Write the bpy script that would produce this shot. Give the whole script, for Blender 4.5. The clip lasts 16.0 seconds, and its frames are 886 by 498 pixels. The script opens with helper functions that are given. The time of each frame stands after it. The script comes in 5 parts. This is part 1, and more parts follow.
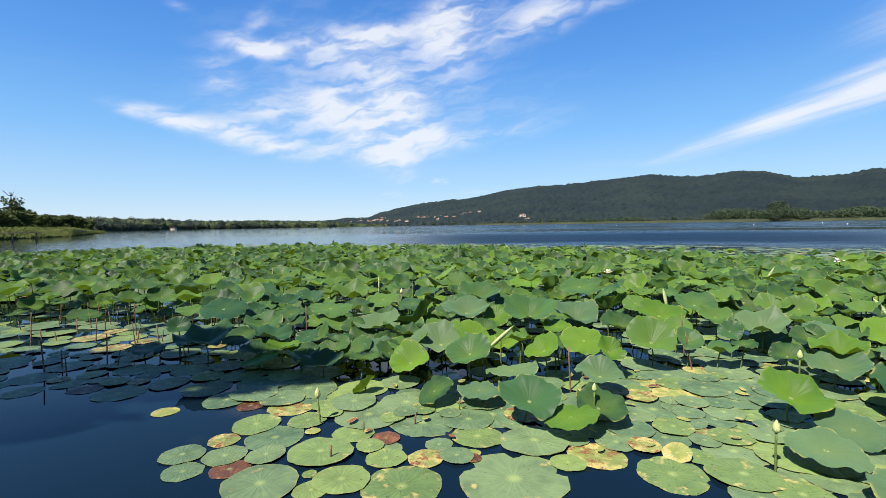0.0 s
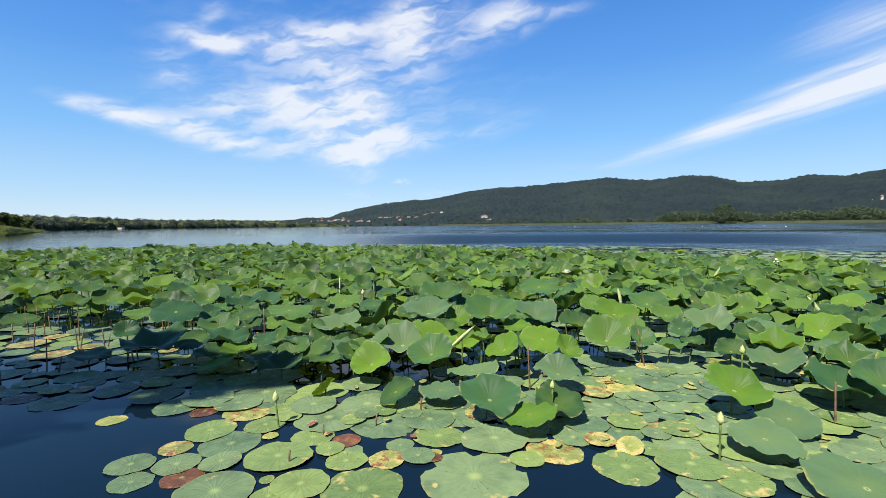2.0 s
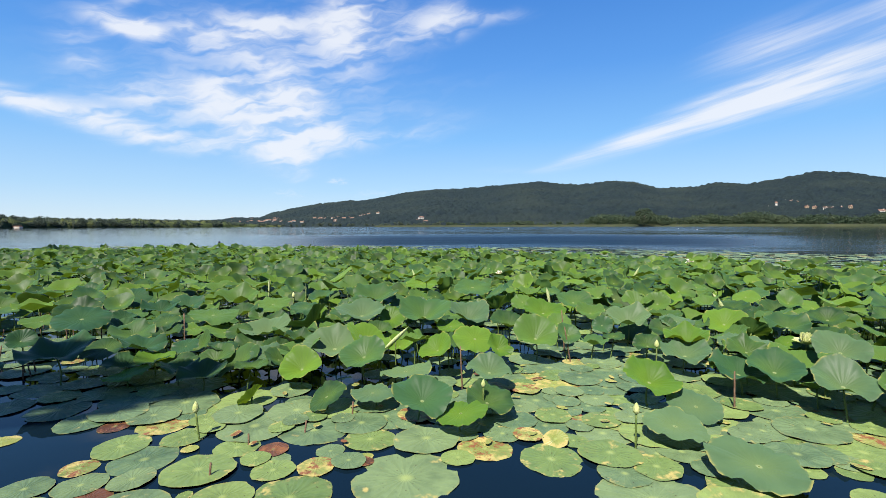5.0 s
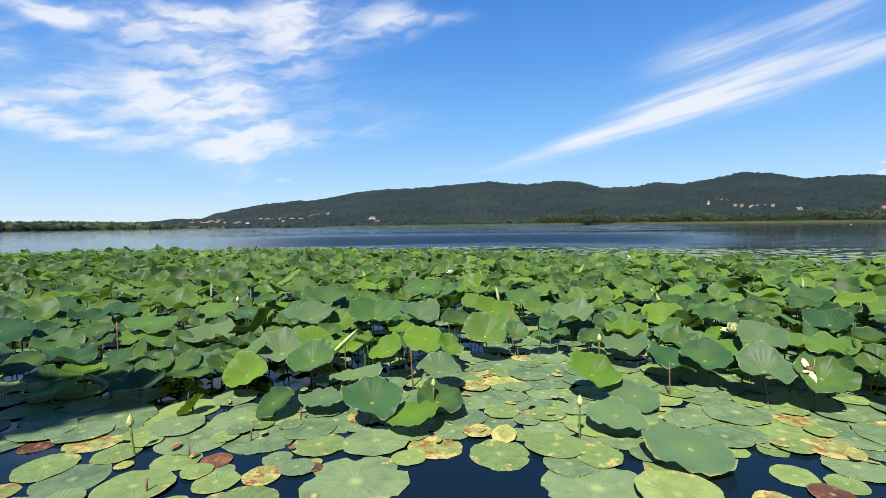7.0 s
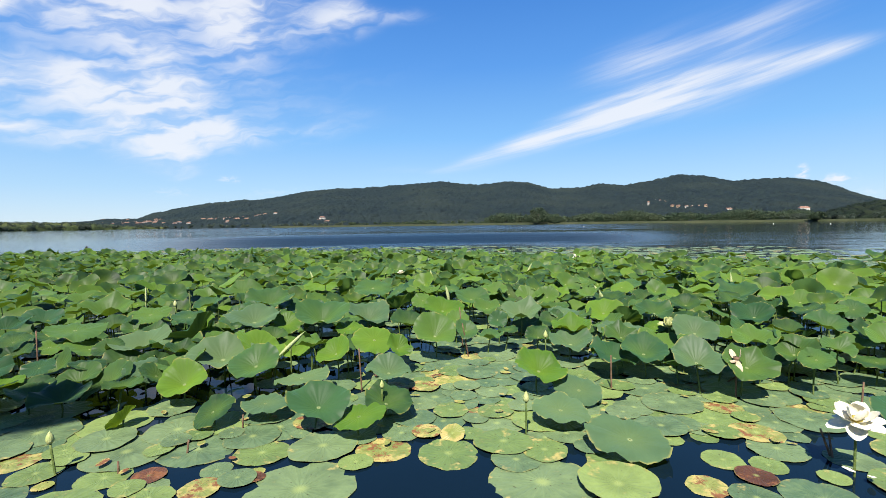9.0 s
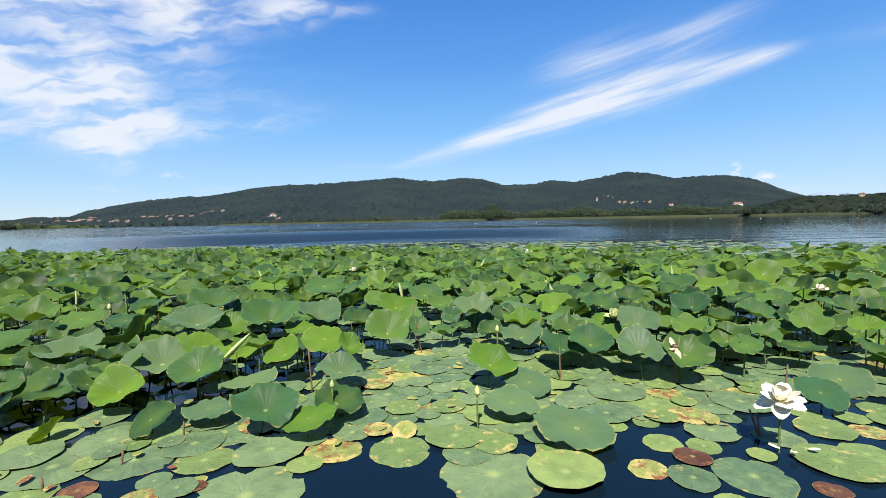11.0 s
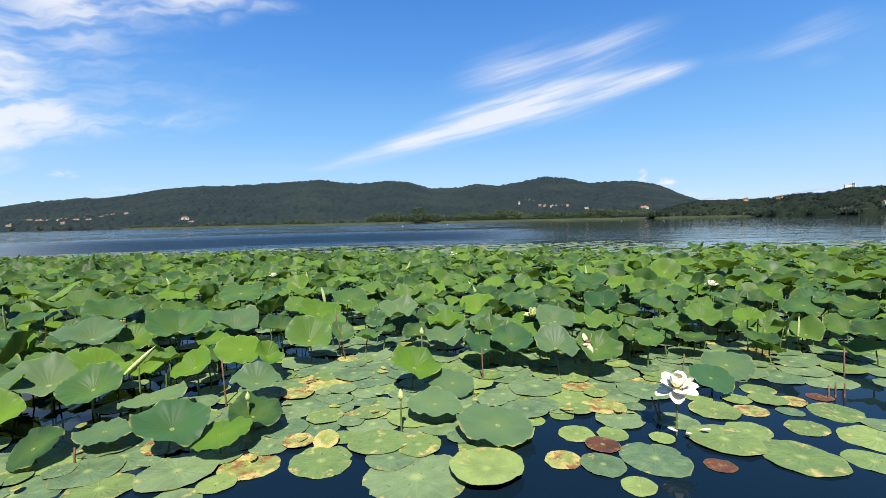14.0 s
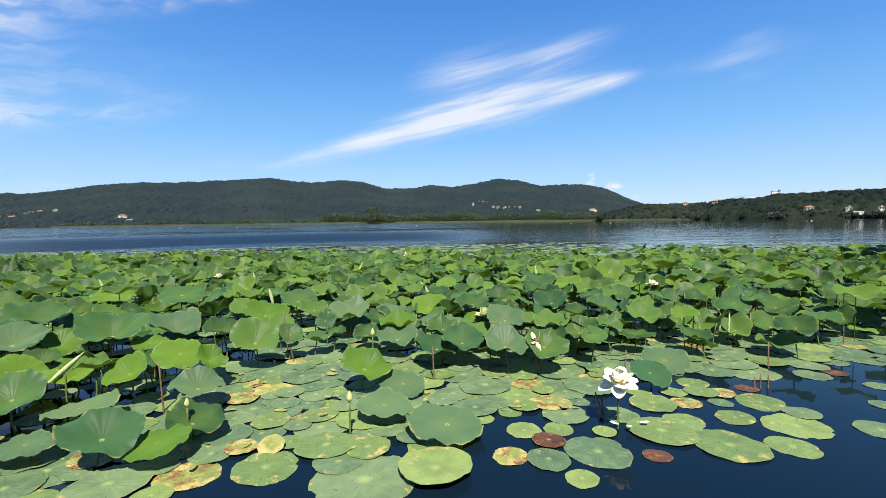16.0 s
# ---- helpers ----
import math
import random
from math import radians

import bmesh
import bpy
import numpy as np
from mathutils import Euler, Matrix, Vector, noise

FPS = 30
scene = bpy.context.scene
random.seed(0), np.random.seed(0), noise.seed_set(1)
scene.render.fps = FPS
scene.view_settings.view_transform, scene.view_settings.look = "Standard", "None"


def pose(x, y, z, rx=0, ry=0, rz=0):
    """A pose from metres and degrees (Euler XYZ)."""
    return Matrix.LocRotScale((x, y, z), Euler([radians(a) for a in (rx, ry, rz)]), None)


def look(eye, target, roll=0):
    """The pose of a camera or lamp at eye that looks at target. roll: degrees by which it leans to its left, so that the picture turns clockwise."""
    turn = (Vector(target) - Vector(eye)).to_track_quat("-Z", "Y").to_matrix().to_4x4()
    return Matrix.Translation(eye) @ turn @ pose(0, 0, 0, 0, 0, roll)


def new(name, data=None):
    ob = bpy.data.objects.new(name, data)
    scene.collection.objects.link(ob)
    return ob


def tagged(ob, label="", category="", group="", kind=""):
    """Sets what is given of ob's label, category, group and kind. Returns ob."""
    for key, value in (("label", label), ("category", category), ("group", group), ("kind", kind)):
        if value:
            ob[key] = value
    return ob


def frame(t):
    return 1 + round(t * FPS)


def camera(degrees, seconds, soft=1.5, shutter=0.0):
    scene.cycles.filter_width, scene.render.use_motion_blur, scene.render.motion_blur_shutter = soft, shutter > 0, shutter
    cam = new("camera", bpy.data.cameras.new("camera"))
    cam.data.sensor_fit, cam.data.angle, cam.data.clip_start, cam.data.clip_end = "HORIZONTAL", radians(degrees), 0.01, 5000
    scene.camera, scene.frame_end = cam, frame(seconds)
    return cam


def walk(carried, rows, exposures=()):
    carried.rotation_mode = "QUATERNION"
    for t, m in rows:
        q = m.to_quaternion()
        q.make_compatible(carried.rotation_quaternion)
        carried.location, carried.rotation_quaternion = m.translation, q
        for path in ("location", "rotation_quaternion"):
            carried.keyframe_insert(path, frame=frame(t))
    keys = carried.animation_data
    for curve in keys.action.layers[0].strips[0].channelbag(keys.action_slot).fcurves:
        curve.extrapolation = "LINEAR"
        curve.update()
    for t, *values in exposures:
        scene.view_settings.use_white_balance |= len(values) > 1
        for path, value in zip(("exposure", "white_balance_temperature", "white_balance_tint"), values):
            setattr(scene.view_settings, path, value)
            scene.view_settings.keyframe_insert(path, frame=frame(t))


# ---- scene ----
cam = camera(86.6, 16.0, soft=0.75)
PATH = [
    (0, (0.012, 0.036, 1.283), (0.01, 2.033, 1.18), -0.8),
    (0.5, (0.013, 0.032, 1.284), (0.051, 2.029, 1.18), -0.7),
    (1, (0.015, 0.031, 1.282), (0.093, 2.026, 1.177), -0.6),
    (1.5, (0.017, 0.028, 1.284), (0.134, 2.022, 1.179), -0.6),
    (2, (0.017, 0.026, 1.283), (0.175, 2.017, 1.181), -0.5),
    (2.5, (0.02, 0.022, 1.281), (0.222, 2.01, 1.182), -0.6),
    (3, (0.027, 0.022, 1.285), (0.269, 2.005, 1.186), -0.5),
    (3.5, (0.029, 0.018, 1.285), (0.319, 1.994, 1.189), -0.4),
    (4, (0.033, 0.019, 1.285), (0.366, 1.988, 1.189), -0.2),
    (6.5, (0.059, 0.008, 1.286), (0.629, 1.922, 1.186), -0.5),
    (7, (0.065, 0.0, 1.289), (0.685, 1.899, 1.189), -0.6),
    (7.5, (0.073, 0.002, 1.288), (0.75, 1.881, 1.188), -0.6),
    (8, (0.081, -0.002, 1.288), (0.807, 1.859, 1.187), -0.6),
    (8.5, (0.09, 0.0, 1.29), (0.863, 1.842, 1.188), -0.7),
    (9, (0.095, 0.002, 1.289), (0.905, 1.828, 1.186), -0.7),
    (11.5, (0.137, 0.0, 1.282), (1.158, 1.716, 1.161), -1.1),
    (12, (0.139, -0.004, 1.282), (1.2, 1.687, 1.164), -1.1),
    (12.5, (0.146, -0.01, 1.283), (1.248, 1.654, 1.167), -1.1),
    (13, (0.152, -0.015, 1.282), (1.299, 1.62, 1.167), -1.2),
    (13.5, (0.154, -0.02, 1.284), (1.347, 1.582, 1.17), -1.2),
    (14, (0.16, -0.019, 1.284), (1.395, 1.55, 1.17), -1.2),
    (14.5, (0.162, -0.03, 1.285), (1.436, 1.508, 1.174), -1.1),
    (15, (0.168, -0.028, 1.286), (1.48, 1.477, 1.172), -0.9),
    (15.5, (0.17, -0.032, 1.288), (1.519, 1.44, 1.172), -0.7),
    (16, (0.179, -0.035, 1.279), (1.56, 1.407, 1.165), -0.7),
]
walk(cam, [(t, look(eye, target, roll)) for t, eye, target, roll in PATH])

# ---- light: clear summer sky with cirrus, sun from behind on the one side ----
SUN_AZ, SUN_EL = -143.0, 52.0          # degrees; azimuth from +y towards +x


def sun_way():
    a, e = radians(SUN_AZ), radians(SUN_EL)
    return Vector((math.sin(a) * math.cos(e), math.cos(a) * math.cos(e), math.sin(e)))


class Graph:
    """Short hand for node trees."""

    def __init__(self, tree):
        self.tree, self.nodes, self.links = tree, tree.nodes, tree.links
        self.nodes.clear()

    def add(self, kind, *values, operation="", interpolation="", blend="", space="", feature=""):
        node = self.nodes.new(kind)
        if operation:
            node.operation = operation
        if interpolation:
            node.interpolation_type = interpolation
        if blend:
            node.data_type, node.blend_type = "RGBA", blend
        if space:
            node.vector_type = space
        if feature:
            node.feature = feature
        for i, value in enumerate(values):
            self.feed(node.inputs[i], value)
        return node

    def feed(self, socket, value):
        if value is None:
            return
        if isinstance(value, bpy.types.NodeSocket):
            self.links.new(value, socket)
        elif isinstance(value, bpy.types.Node):
            self.links.new(value.outputs[0], socket)
        else:
            socket.default_value = value

    def math(self, op, a, b=None):
        return self.add("ShaderNodeMath", a, b, operation=op).outputs[0]

    def smooth(self, value, lo, hi, a=0.0, b=1.0):
        n = self.add("ShaderNodeMapRange", value, lo, hi, a, b, interpolation="SMOOTHSTEP")
        return n.outputs[0]

    def noise(self, vector, scale, detail=3.0, rough=0.5, warp=0.0):
        n = self.add("ShaderNodeTexNoise")
        for key, value in (("Vector", vector), ("Scale", scale), ("Detail", detail), ("Roughness", rough), ("Distortion", warp)):
            self.feed(n.inputs[key], value)
        return n.outputs["Fac"]

    def mix(self, fac, a, b, blend="MIX"):
        n = self.add("ShaderNodeMix", blend=blend)
        for i, value in ((0, fac), (6, a), (7, b)):
            self.feed(n.inputs[i], (*value, 1.0) if isinstance(value, tuple) and len(value) == 3 else value)
        return n.outputs[2]

    def mapped(self, vector, loc=(0, 0, 0), rot=(0, 0, 0), scale=(1, 1, 1), kind="TEXTURE"):
        n = self.add("ShaderNodeMapping", vector, space=kind)
        n.inputs["Location"].default_value, n.inputs["Rotation"].default_value, n.inputs["Scale"].default_value = loc, rot, scale
        return n.outputs[0]


world = bpy.data.worlds.new("sky")
scene.world = world
world.use_nodes = True
g = Graph(world.node_tree)
sky = g.add("ShaderNodeTexSky")
sky.sky_type, sky.sun_disc = "NISHITA", False
sky.sun_elevation, sky.sun_rotation = radians(SUN_EL), radians(SUN_AZ)
sky.altitude, sky.air_density, sky.dust_density, sky.ozone_density = 200.0, 1.0, 0.25, 3.0
way = g.add("ShaderNodeSeparateXYZ", g.add("ShaderNodeTexCoord").outputs["Generated"])
az = g.math("MULTIPLY", g.math("ARCTAN2", way.outputs[0], way.outputs[1]), 57.2958)
el = g.math("MULTIPLY", g.math("ARCSINE", way.outputs[2]), 57.2958)
dome = g.add("ShaderNodeCombineXYZ", az, el, 0.0).outputs[0]


def streaks(rows):
    """The sum of soft ellipses: azimuth, elevation, half length, half width, slope, weight."""
    total = 0.0
    for a, e, length, width, slope, weight in rows:
        p = g.mapped(dome, (a, e, 0), (0, 0, radians(slope)), (length, width, 1))
        d = g.add("ShaderNodeVectorMath", p, operation="LENGTH").outputs["Value"]
        total = g.math("ADD", total, g.smooth(d, 0.0, 1.0, weight, 0.0))
    return total


fan = streaks([(-31.2, 11.6, 7.2, 1.45, -10, 1.72), (-24.4, 10.3, 10.3, 2.27, -11, 1.72), (-17.3, 8.8, 9.1, 2.17, -8, 1.03),
    (-12.5, 13.8, 4.9, 3.18, -6, 1.49), (-6.2, 14.3, 5.8, 3.61, 1, 1.49), (-9.6, 11.6, 13.7, 5.44, -5, 1.26),
    (-6.3, 9.0, 9.1, 4.68, 0, 1.26), (-0.1, 10.2, 8.0, 2.22, -4, 1.15), (-5.1, 7.7, 3.9, 3.83, -0, 0.92),
    (-4.8, 5.9, 1.7, 2.31, -61, 0.57), (-21.5, 19.4, 5.3, 1.65, -6, 1.84), (-20.8, 21.9, 4.4, 1.42, 49, 0.69),
    (-25.0, 16.9, 3.8, 3.04, -37, 0.63), (-23.2, 13.6, 6.1, 4.15, -27, 0.69), (-18.1, 13.4, 4.6, 3.49, 3, 0.63),
    (-9.3, 20.7, 12.2, 3.28, 9, 1.09), (-8.1, 17.5, 4.9, 1.62, 6, 0.80), (-6.7, 21.6, 5.0, 1.92, 10, 0.57),
    (0.7, 21.6, 5.0, 6.45, 44, 1.61), (3.4, 23.8, 7.3, 3.86, 15, 1.38), (8.4, 22.2, 9.5, 3.94, 12, 1.26),
    (13.6, 23.2, 6.1, 3.62, 7, 1.26), (19.1, 23.4, 6.6, 1.46, 1, 0.92), (-14.0, 16.6, 24.5, 15.07, 3, 0.80),
    (1.3, 15.1, 16.4, 10.10, 13, 0.69), (-6.1, 18.7, 12.3, 7.04, 19, 0.52), (10.0, 11.9, 13.7, 3.26, 7, 0.63),
    (8.0, 10.4, 7.4, 1.54, 6, 0.46), (17.6, 17.1, 13.2, 2.65, 12, 0.25), (-28.3, 22.0, 2.2, 0.81, -5, 0.80),
    (-39.2, 15.2, 3.6, 1.15, 11, 0.17), (-20.2, 19.1, 2.7, 1.44, -4, 1.38), (-15.2, 19.5, 10.3, 3.29, 7, 0.52),
    (-19.9, 12.8, 4.2, 2.50, -0, 0.34)])
band = streaks([(26.6, 7.3, 6.3, 1.02, 14, 0.92), (31.3, 8.6, 10.5, 1.90, 16, 1.72), (39.6, 10.9, 11.1, 3.00, 15, 1.95),
    (46.6, 12.8, 10.0, 3.64, 13, 1.84), (52.9, 13.8, 10.1, 3.22, 9, 1.49), (59.2, 14.8, 8.6, 1.92, 8, 1.49),
    (63.1, 15.3, 5.4, 1.31, 7, 1.26), (35.9, 9.4, 7.0, 1.31, 11, 0.92), (45.7, 16.9, 8.2, 3.87, 2, 0.86),
    (52.3, 17.7, 11.3, 3.31, 6, 0.32), (58.3, 18.8, 7.1, 2.92, 9, 0.46), (51.3, 15.7, 19.5, 8.03, 9, 0.98),
    (19.8, 6.7, 7.6, 0.91, 3, 0.57), (75.7, 16.5, 5.4, 2.63, 21, 0.69), (78.6, 16.3, 6.2, 2.94, -2, 0.52),
    (71.7, 15.7, 7.9, 1.44, 2, 0.57), (59.0, 19.1, 11.1, 2.57, 14, 0.34), (76.6, 14.0, 3.1, 1.19, -3, 0.46),
    (20.9, 6.5, 4.6, 0.65, 1, 0.46)])
puffs = streaks([(-0.2, 5.3, 2.2, 0.69, -1, 1.72), (-5.7, 3.8, 4.2, 1.03, -2, 0.80), (4.6, 3.9, 8.4, 1.38, 3, 0.63),
    (61.2, 4.6, 0.9, 1.37, -3, 2.30), (63.9, 3.8, 2.5, 0.94, 0, 2.30), (66.7, 2.6, 2.6, 1.02, 1, 0.80)])
warp = g.add("ShaderNodeVectorMath", dome, g.add("ShaderNodeVectorMath", g.add("ShaderNodeTexNoise", g.mapped(dome, scale=(14, 9, 1))).outputs["Color"], (3.0, 2.2, 0), operation="MULTIPLY").outputs[0], operation="ADD").outputs[0]
thread_a = g.noise(g.mapped(warp, rot=(0, 0, radians(11)), scale=(7.0, 1.5, 1)), 1.0, 6.0, 0.52, 0.0)
thread_b = g.noise(g.mapped(dome, rot=(0, 0, radians(12)), scale=(20.0, 1.5, 1)), 1.0, 8.0, 0.6, 0.2)
fine = g.noise(g.mapped(warp, scale=(1.6, 0.7, 1)), 1.0, 5.0, 0.6)
cloud = g.math("ADD", g.math("ADD", g.math("MULTIPLY", fan, g.smooth(thread_a, 0.30, 0.70, 0.26, 0.98)), g.math("MULTIPLY", band, g.smooth(thread_b, 0.28, 0.72, 0.26, 0.84))),
               g.math("MULTIPLY", puffs, g.smooth(fine, 0.35, 0.7)))
cover = g.smooth(cloud, 0.02, 2.1, 0.0, 0.86)
ramp = g.add("ShaderNodeValToRGB", g.math("DIVIDE", el, 60.0))
tones = ((0.0, (0.76, 0.87, 0.97)), (0.07, (0.50, 0.74, 0.99)), (0.17, (0.26, 0.57, 1.0)), (0.30, (0.125, 0.38, 0.90)), (0.46, (0.06, 0.245, 0.74)), (1.0, (0.018, 0.085, 0.36)))
while len(ramp.color_ramp.elements) < len(tones):
    ramp.color_ramp.elements.new(0.5)
for e, (at, tone) in zip(ramp.color_ramp.elements, tones):
    e.position, e.color = at, (*tone, 1.0)
clear = g.add("ShaderNodeVectorMath", ramp.outputs[0], (7.0, 7.0, 7.0), operation="MULTIPLY").outputs[0]
tinted = g.mix(1.0, sky.outputs[0], (0.60, 0.95, 1.28), "MULTIPLY")
hazed = g.mix(g.smooth(el, 40.0, 85.0, 0.85, 0.7), tinted, clear)
lit = g.mix(cover, hazed, (6.6, 6.8, 7.2))
g.add("ShaderNodeOutputWorld", g.add("ShaderNodeBackground", lit, 0.063))

sun = new("sun", bpy.data.lights.new("sun", "SUN"))
sun.data.energy, sun.data.angle, sun.data.color = 5.0, radians(0.53), (1.0, 0.95, 0.86)
sun.matrix_world = look((0, 0, 0), -sun_way())
scene.view_settings.exposure = 1.13


# ---- materials ----
def toned(*colours, k=0.66):
    """Leaf, wood and earth colours brought down to what they are in nature."""
    return [tuple(k * v for v in c) for c in colours]


def material(name):
    m = bpy.data.materials.new(name)
    m.use_nodes = True
    return m, Graph(m.node_tree)


def principled(g, colour, rough, normal=None, spec=0.5, **more):
    b = g.add("ShaderNodeBsdfPrincipled")
    g.feed(b.inputs["Base Color"], (*colour, 1.0) if isinstance(colour, tuple) else colour)
    g.feed(b.inputs["Roughness"], rough)
    b.inputs["Specular IOR Level"].default_value = spec
    g.feed(b.inputs["Normal"], normal)
    return b


def bump_node(g, height, strength, distance):
    n = g.add("ShaderNodeBump")
    g.feed(n.inputs["Strength"], strength)
    n.inputs["Distance"].default_value = distance
    g.feed(n.inputs["Height"], height)
    return n.outputs[0]


def place_of(g):
    return g.add("ShaderNodeNewGeometry").outputs["Position"]


def chance(g):
    """A number of 0 to 1 of its own for each object and each island."""
    both = g.math("ADD", g.add("ShaderNodeObjectInfo").outputs["Random"], g.add("ShaderNodeNewGeometry").outputs["Random Per Island"])
    return g.math("FRACT", both)


def veins(g, count):
    """Radial veins from the polar uv: a line mask, and the distance from the middle."""
    uv = g.add("ShaderNodeSeparateXYZ", g.add("ShaderNodeUVMap").outputs[0])
    wob = g.noise(place_of(g), 9.0, 2.0)
    turn = g.math("ADD", g.math("MULTIPLY", uv.outputs[0], float(count)), g.math("MULTIPLY", wob, 0.35))
    off = g.math("ABSOLUTE", g.math("SUBTRACT", g.math("FRACT", turn), 0.5))
    thin = g.math("DIVIDE", 0.022, g.math("ADD", uv.outputs[1], 0.05))
    line = g.smooth(off, 0.0, g.math("ADD", thin, 0.03), 1.0, 0.0)
    fork = g.math("ABSOLUTE", g.math("SUBTRACT", g.math("FRACT", g.math("ADD", g.math("MULTIPLY", turn, 2.0), 0.5)), 0.5))
    line = g.math("MAXIMUM", line, g.math("MULTIPLY", g.smooth(fork, 0.0, 0.12, 0.5, 0.0), g.smooth(uv.outputs[1], 0.45, 0.65)))
    swell = g.smooth(off, 0.0, 0.5, 1.0, 0.0)
    return line, swell, uv.outputs[1]


def leaf_material(name, dark, light, through_colour, see_through=0.3, rough=0.46, bloom=0.0, old=0.8, relief=0.2):
    m, g = material(name)
    dark, light, through_colour = toned(dark, light, through_colour)
    line, swell, r = veins(g, 21)
    where = place_of(g)
    luck = chance(g)
    tone = g.mix(g.smooth(luck, 0.2, 0.85), dark, light)
    tone = g.mix(g.smooth(g.math("FRACT", g.math("MULTIPLY", luck, 7.3)), 0.42, 0.9, 0.0, old), tone, (0.028, 0.078, 0.036))
    patch = g.smooth(g.noise(where, 7.0, 4.0, 0.6), 0.3, 0.75)
    tone = g.mix(g.math("MULTIPLY", patch, 0.35), tone, tuple(1.25 * c for c in light))
    # young yellow-green middle; light through the funnel is added in its colour
    tone = g.mix(g.smooth(r, 0.1, 0.85, 0.35, 0.0), tone, tuple(c * k for c, k in zip(light, (1.35, 1.15, 0.7))))
    grain = g.noise(where, 110.0, 3.0, 0.6)
    tone = g.mix(g.math("MULTIPLY", grain, 0.25), tone, dark)
    tone = g.mix(g.math("MULTIPLY", line, 0.08), tone, (0.17, 0.25, 0.09))
    tone = g.mix(g.smooth(r, 0.02, 0.09, 0.7, 0.0), tone, (0.30, 0.34, 0.16))
    rim = g.math("MULTIPLY", g.smooth(r, 0.93, 1.0), g.smooth(g.noise(where, 14.0, 3.0), 0.5, 0.65))
    tone = g.mix(g.math("MULTIPLY", rim, 0.6), tone, (0.35, 0.30, 0.08))
    height = g.math("ADD", g.math("MULTIPLY", swell, 0.6), g.math("MULTIPLY", grain, 0.25))
    n = bump_node(g, height, relief, 0.010)
    b = principled(g, tone, g.math("ADD", rough, g.math("MULTIPLY", patch, 0.12)), n, 0.2)
    b.inputs["Sheen Weight"].default_value, b.inputs["Sheen Roughness"].default_value = bloom, 0.4
    b.inputs["Sheen Tint"].default_value = (0.75, 0.9, 0.95, 1)
    b.inputs["Diffuse Roughness"].default_value = 0.8
    glow = g.add("ShaderNodeBsdfTranslucent", g.mix(g.math("MULTIPLY", line, 0.5), (*through_colour, 1.0), dark), n)
    g.add("ShaderNodeOutputMaterial", g.add("ShaderNodeMixShader", see_through, b.outputs[0], glow.outputs[0]))
    return m


def pad_material(name, dark, light, yellow=0.0, brown=0.0, holes=0.0):
    m, g = material(name)
    dark, light = toned(dark, light)
    line, swell, r = veins(g, 20)
    where = g.add("ShaderNodeVectorMath", place_of(g), g.math("MULTIPLY", chance(g), 40.0), operation="ADD").outputs[0]
    tone = g.mix(chance(g), dark, light)
    mottle = g.smooth(g.noise(where, 16.0, 5.0, 0.65), 0.35, 0.7)
    tone = g.mix(g.math("MULTIPLY", mottle, 0.4), tone, tuple(1.3 * c for c in light))
    fleck = g.smooth(g.noise(where, 90.0, 4.0, 0.7), 0.52, 0.72)
    tone = g.mix(g.math("MULTIPLY", fleck, 0.35), tone, tuple(0.45 * c for c in dark))
    tone = g.mix(g.math("MULTIPLY", line, 0.2), tone, (0.20, 0.25, 0.12))
    tone = g.mix(g.smooth(g.noise(where, 5.0, 3.0), 0.45, 0.7, 0.0, 0.45), tone, tuple(0.6 * c for c in dark))
    tone = g.mix(g.smooth(r, 0.02, 0.2, 0.5, 0.0), tone, (0.26, 0.31, 0.10))
    ripe = g.math("ADD", g.noise(where, 10.0, 5.0, 0.65), g.math("MULTIPLY", r, 0.12))
    if yellow:
        tone = g.mix(g.smooth(ripe, 0.72 - 0.35 * yellow, 0.86 - 0.3 * yellow, 0.0, 0.9), tone, (0.33, 0.27, 0.095))
    if brown:
        dry = g.smooth(g.noise(where, 13.0, 6.0, 0.72), 0.72 - 0.4 * brown, 0.78 - 0.36 * brown)
        tone = g.mix(dry, tone, g.mix(g.noise(where, 40.0, 3.0), (0.075, 0.030, 0.014), (0.23, 0.10, 0.045)))
    if holes:
        cell = g.add("ShaderNodeTexVoronoi", where, feature="F1")
        cell.inputs["Scale"].default_value = 48.0
        cell.inputs["Randomness"].default_value = 1.0
        few = g.math("GREATER_THAN", g.add("ShaderNodeSeparateXYZ", cell.outputs["Color"]).outputs[0], 1.0 - holes)
        spot = g.math("MULTIPLY", few, g.smooth(cell.outputs["Distance"], 0.10, 0.24, 1.0, 0.0))
        tone = g.mix(spot, tone, (0.035, 0.03, 0.012))
    edge = g.math("ADD", r, g.math("MULTIPLY", g.math("SUBTRACT", g.noise(where, 17.0, 4.0, 0.65), 0.5), 0.34))
    tone = g.mix(g.smooth(edge, 0.95, 1.06, 0.0, 0.7), tone, (0.20, 0.18, 0.05))
    tone = g.mix(g.smooth(edge, 1.04, 1.10, 0.0, 0.85), tone, (0.13, 0.07, 0.025))
    height = g.math("ADD", g.math("MULTIPLY", swell, 0.7), g.math("MULTIPLY", g.noise(where, 60.0, 3.0), 0.3))
    b = principled(g, tone, g.math("ADD", 0.36, g.math("MULTIPLY", mottle, 0.2)), bump_node(g, height, 0.4, 0.008), 0.22)
    b.inputs["Diffuse Roughness"].default_value = 0.6
    g.add("ShaderNodeOutputMaterial", b)
    return m


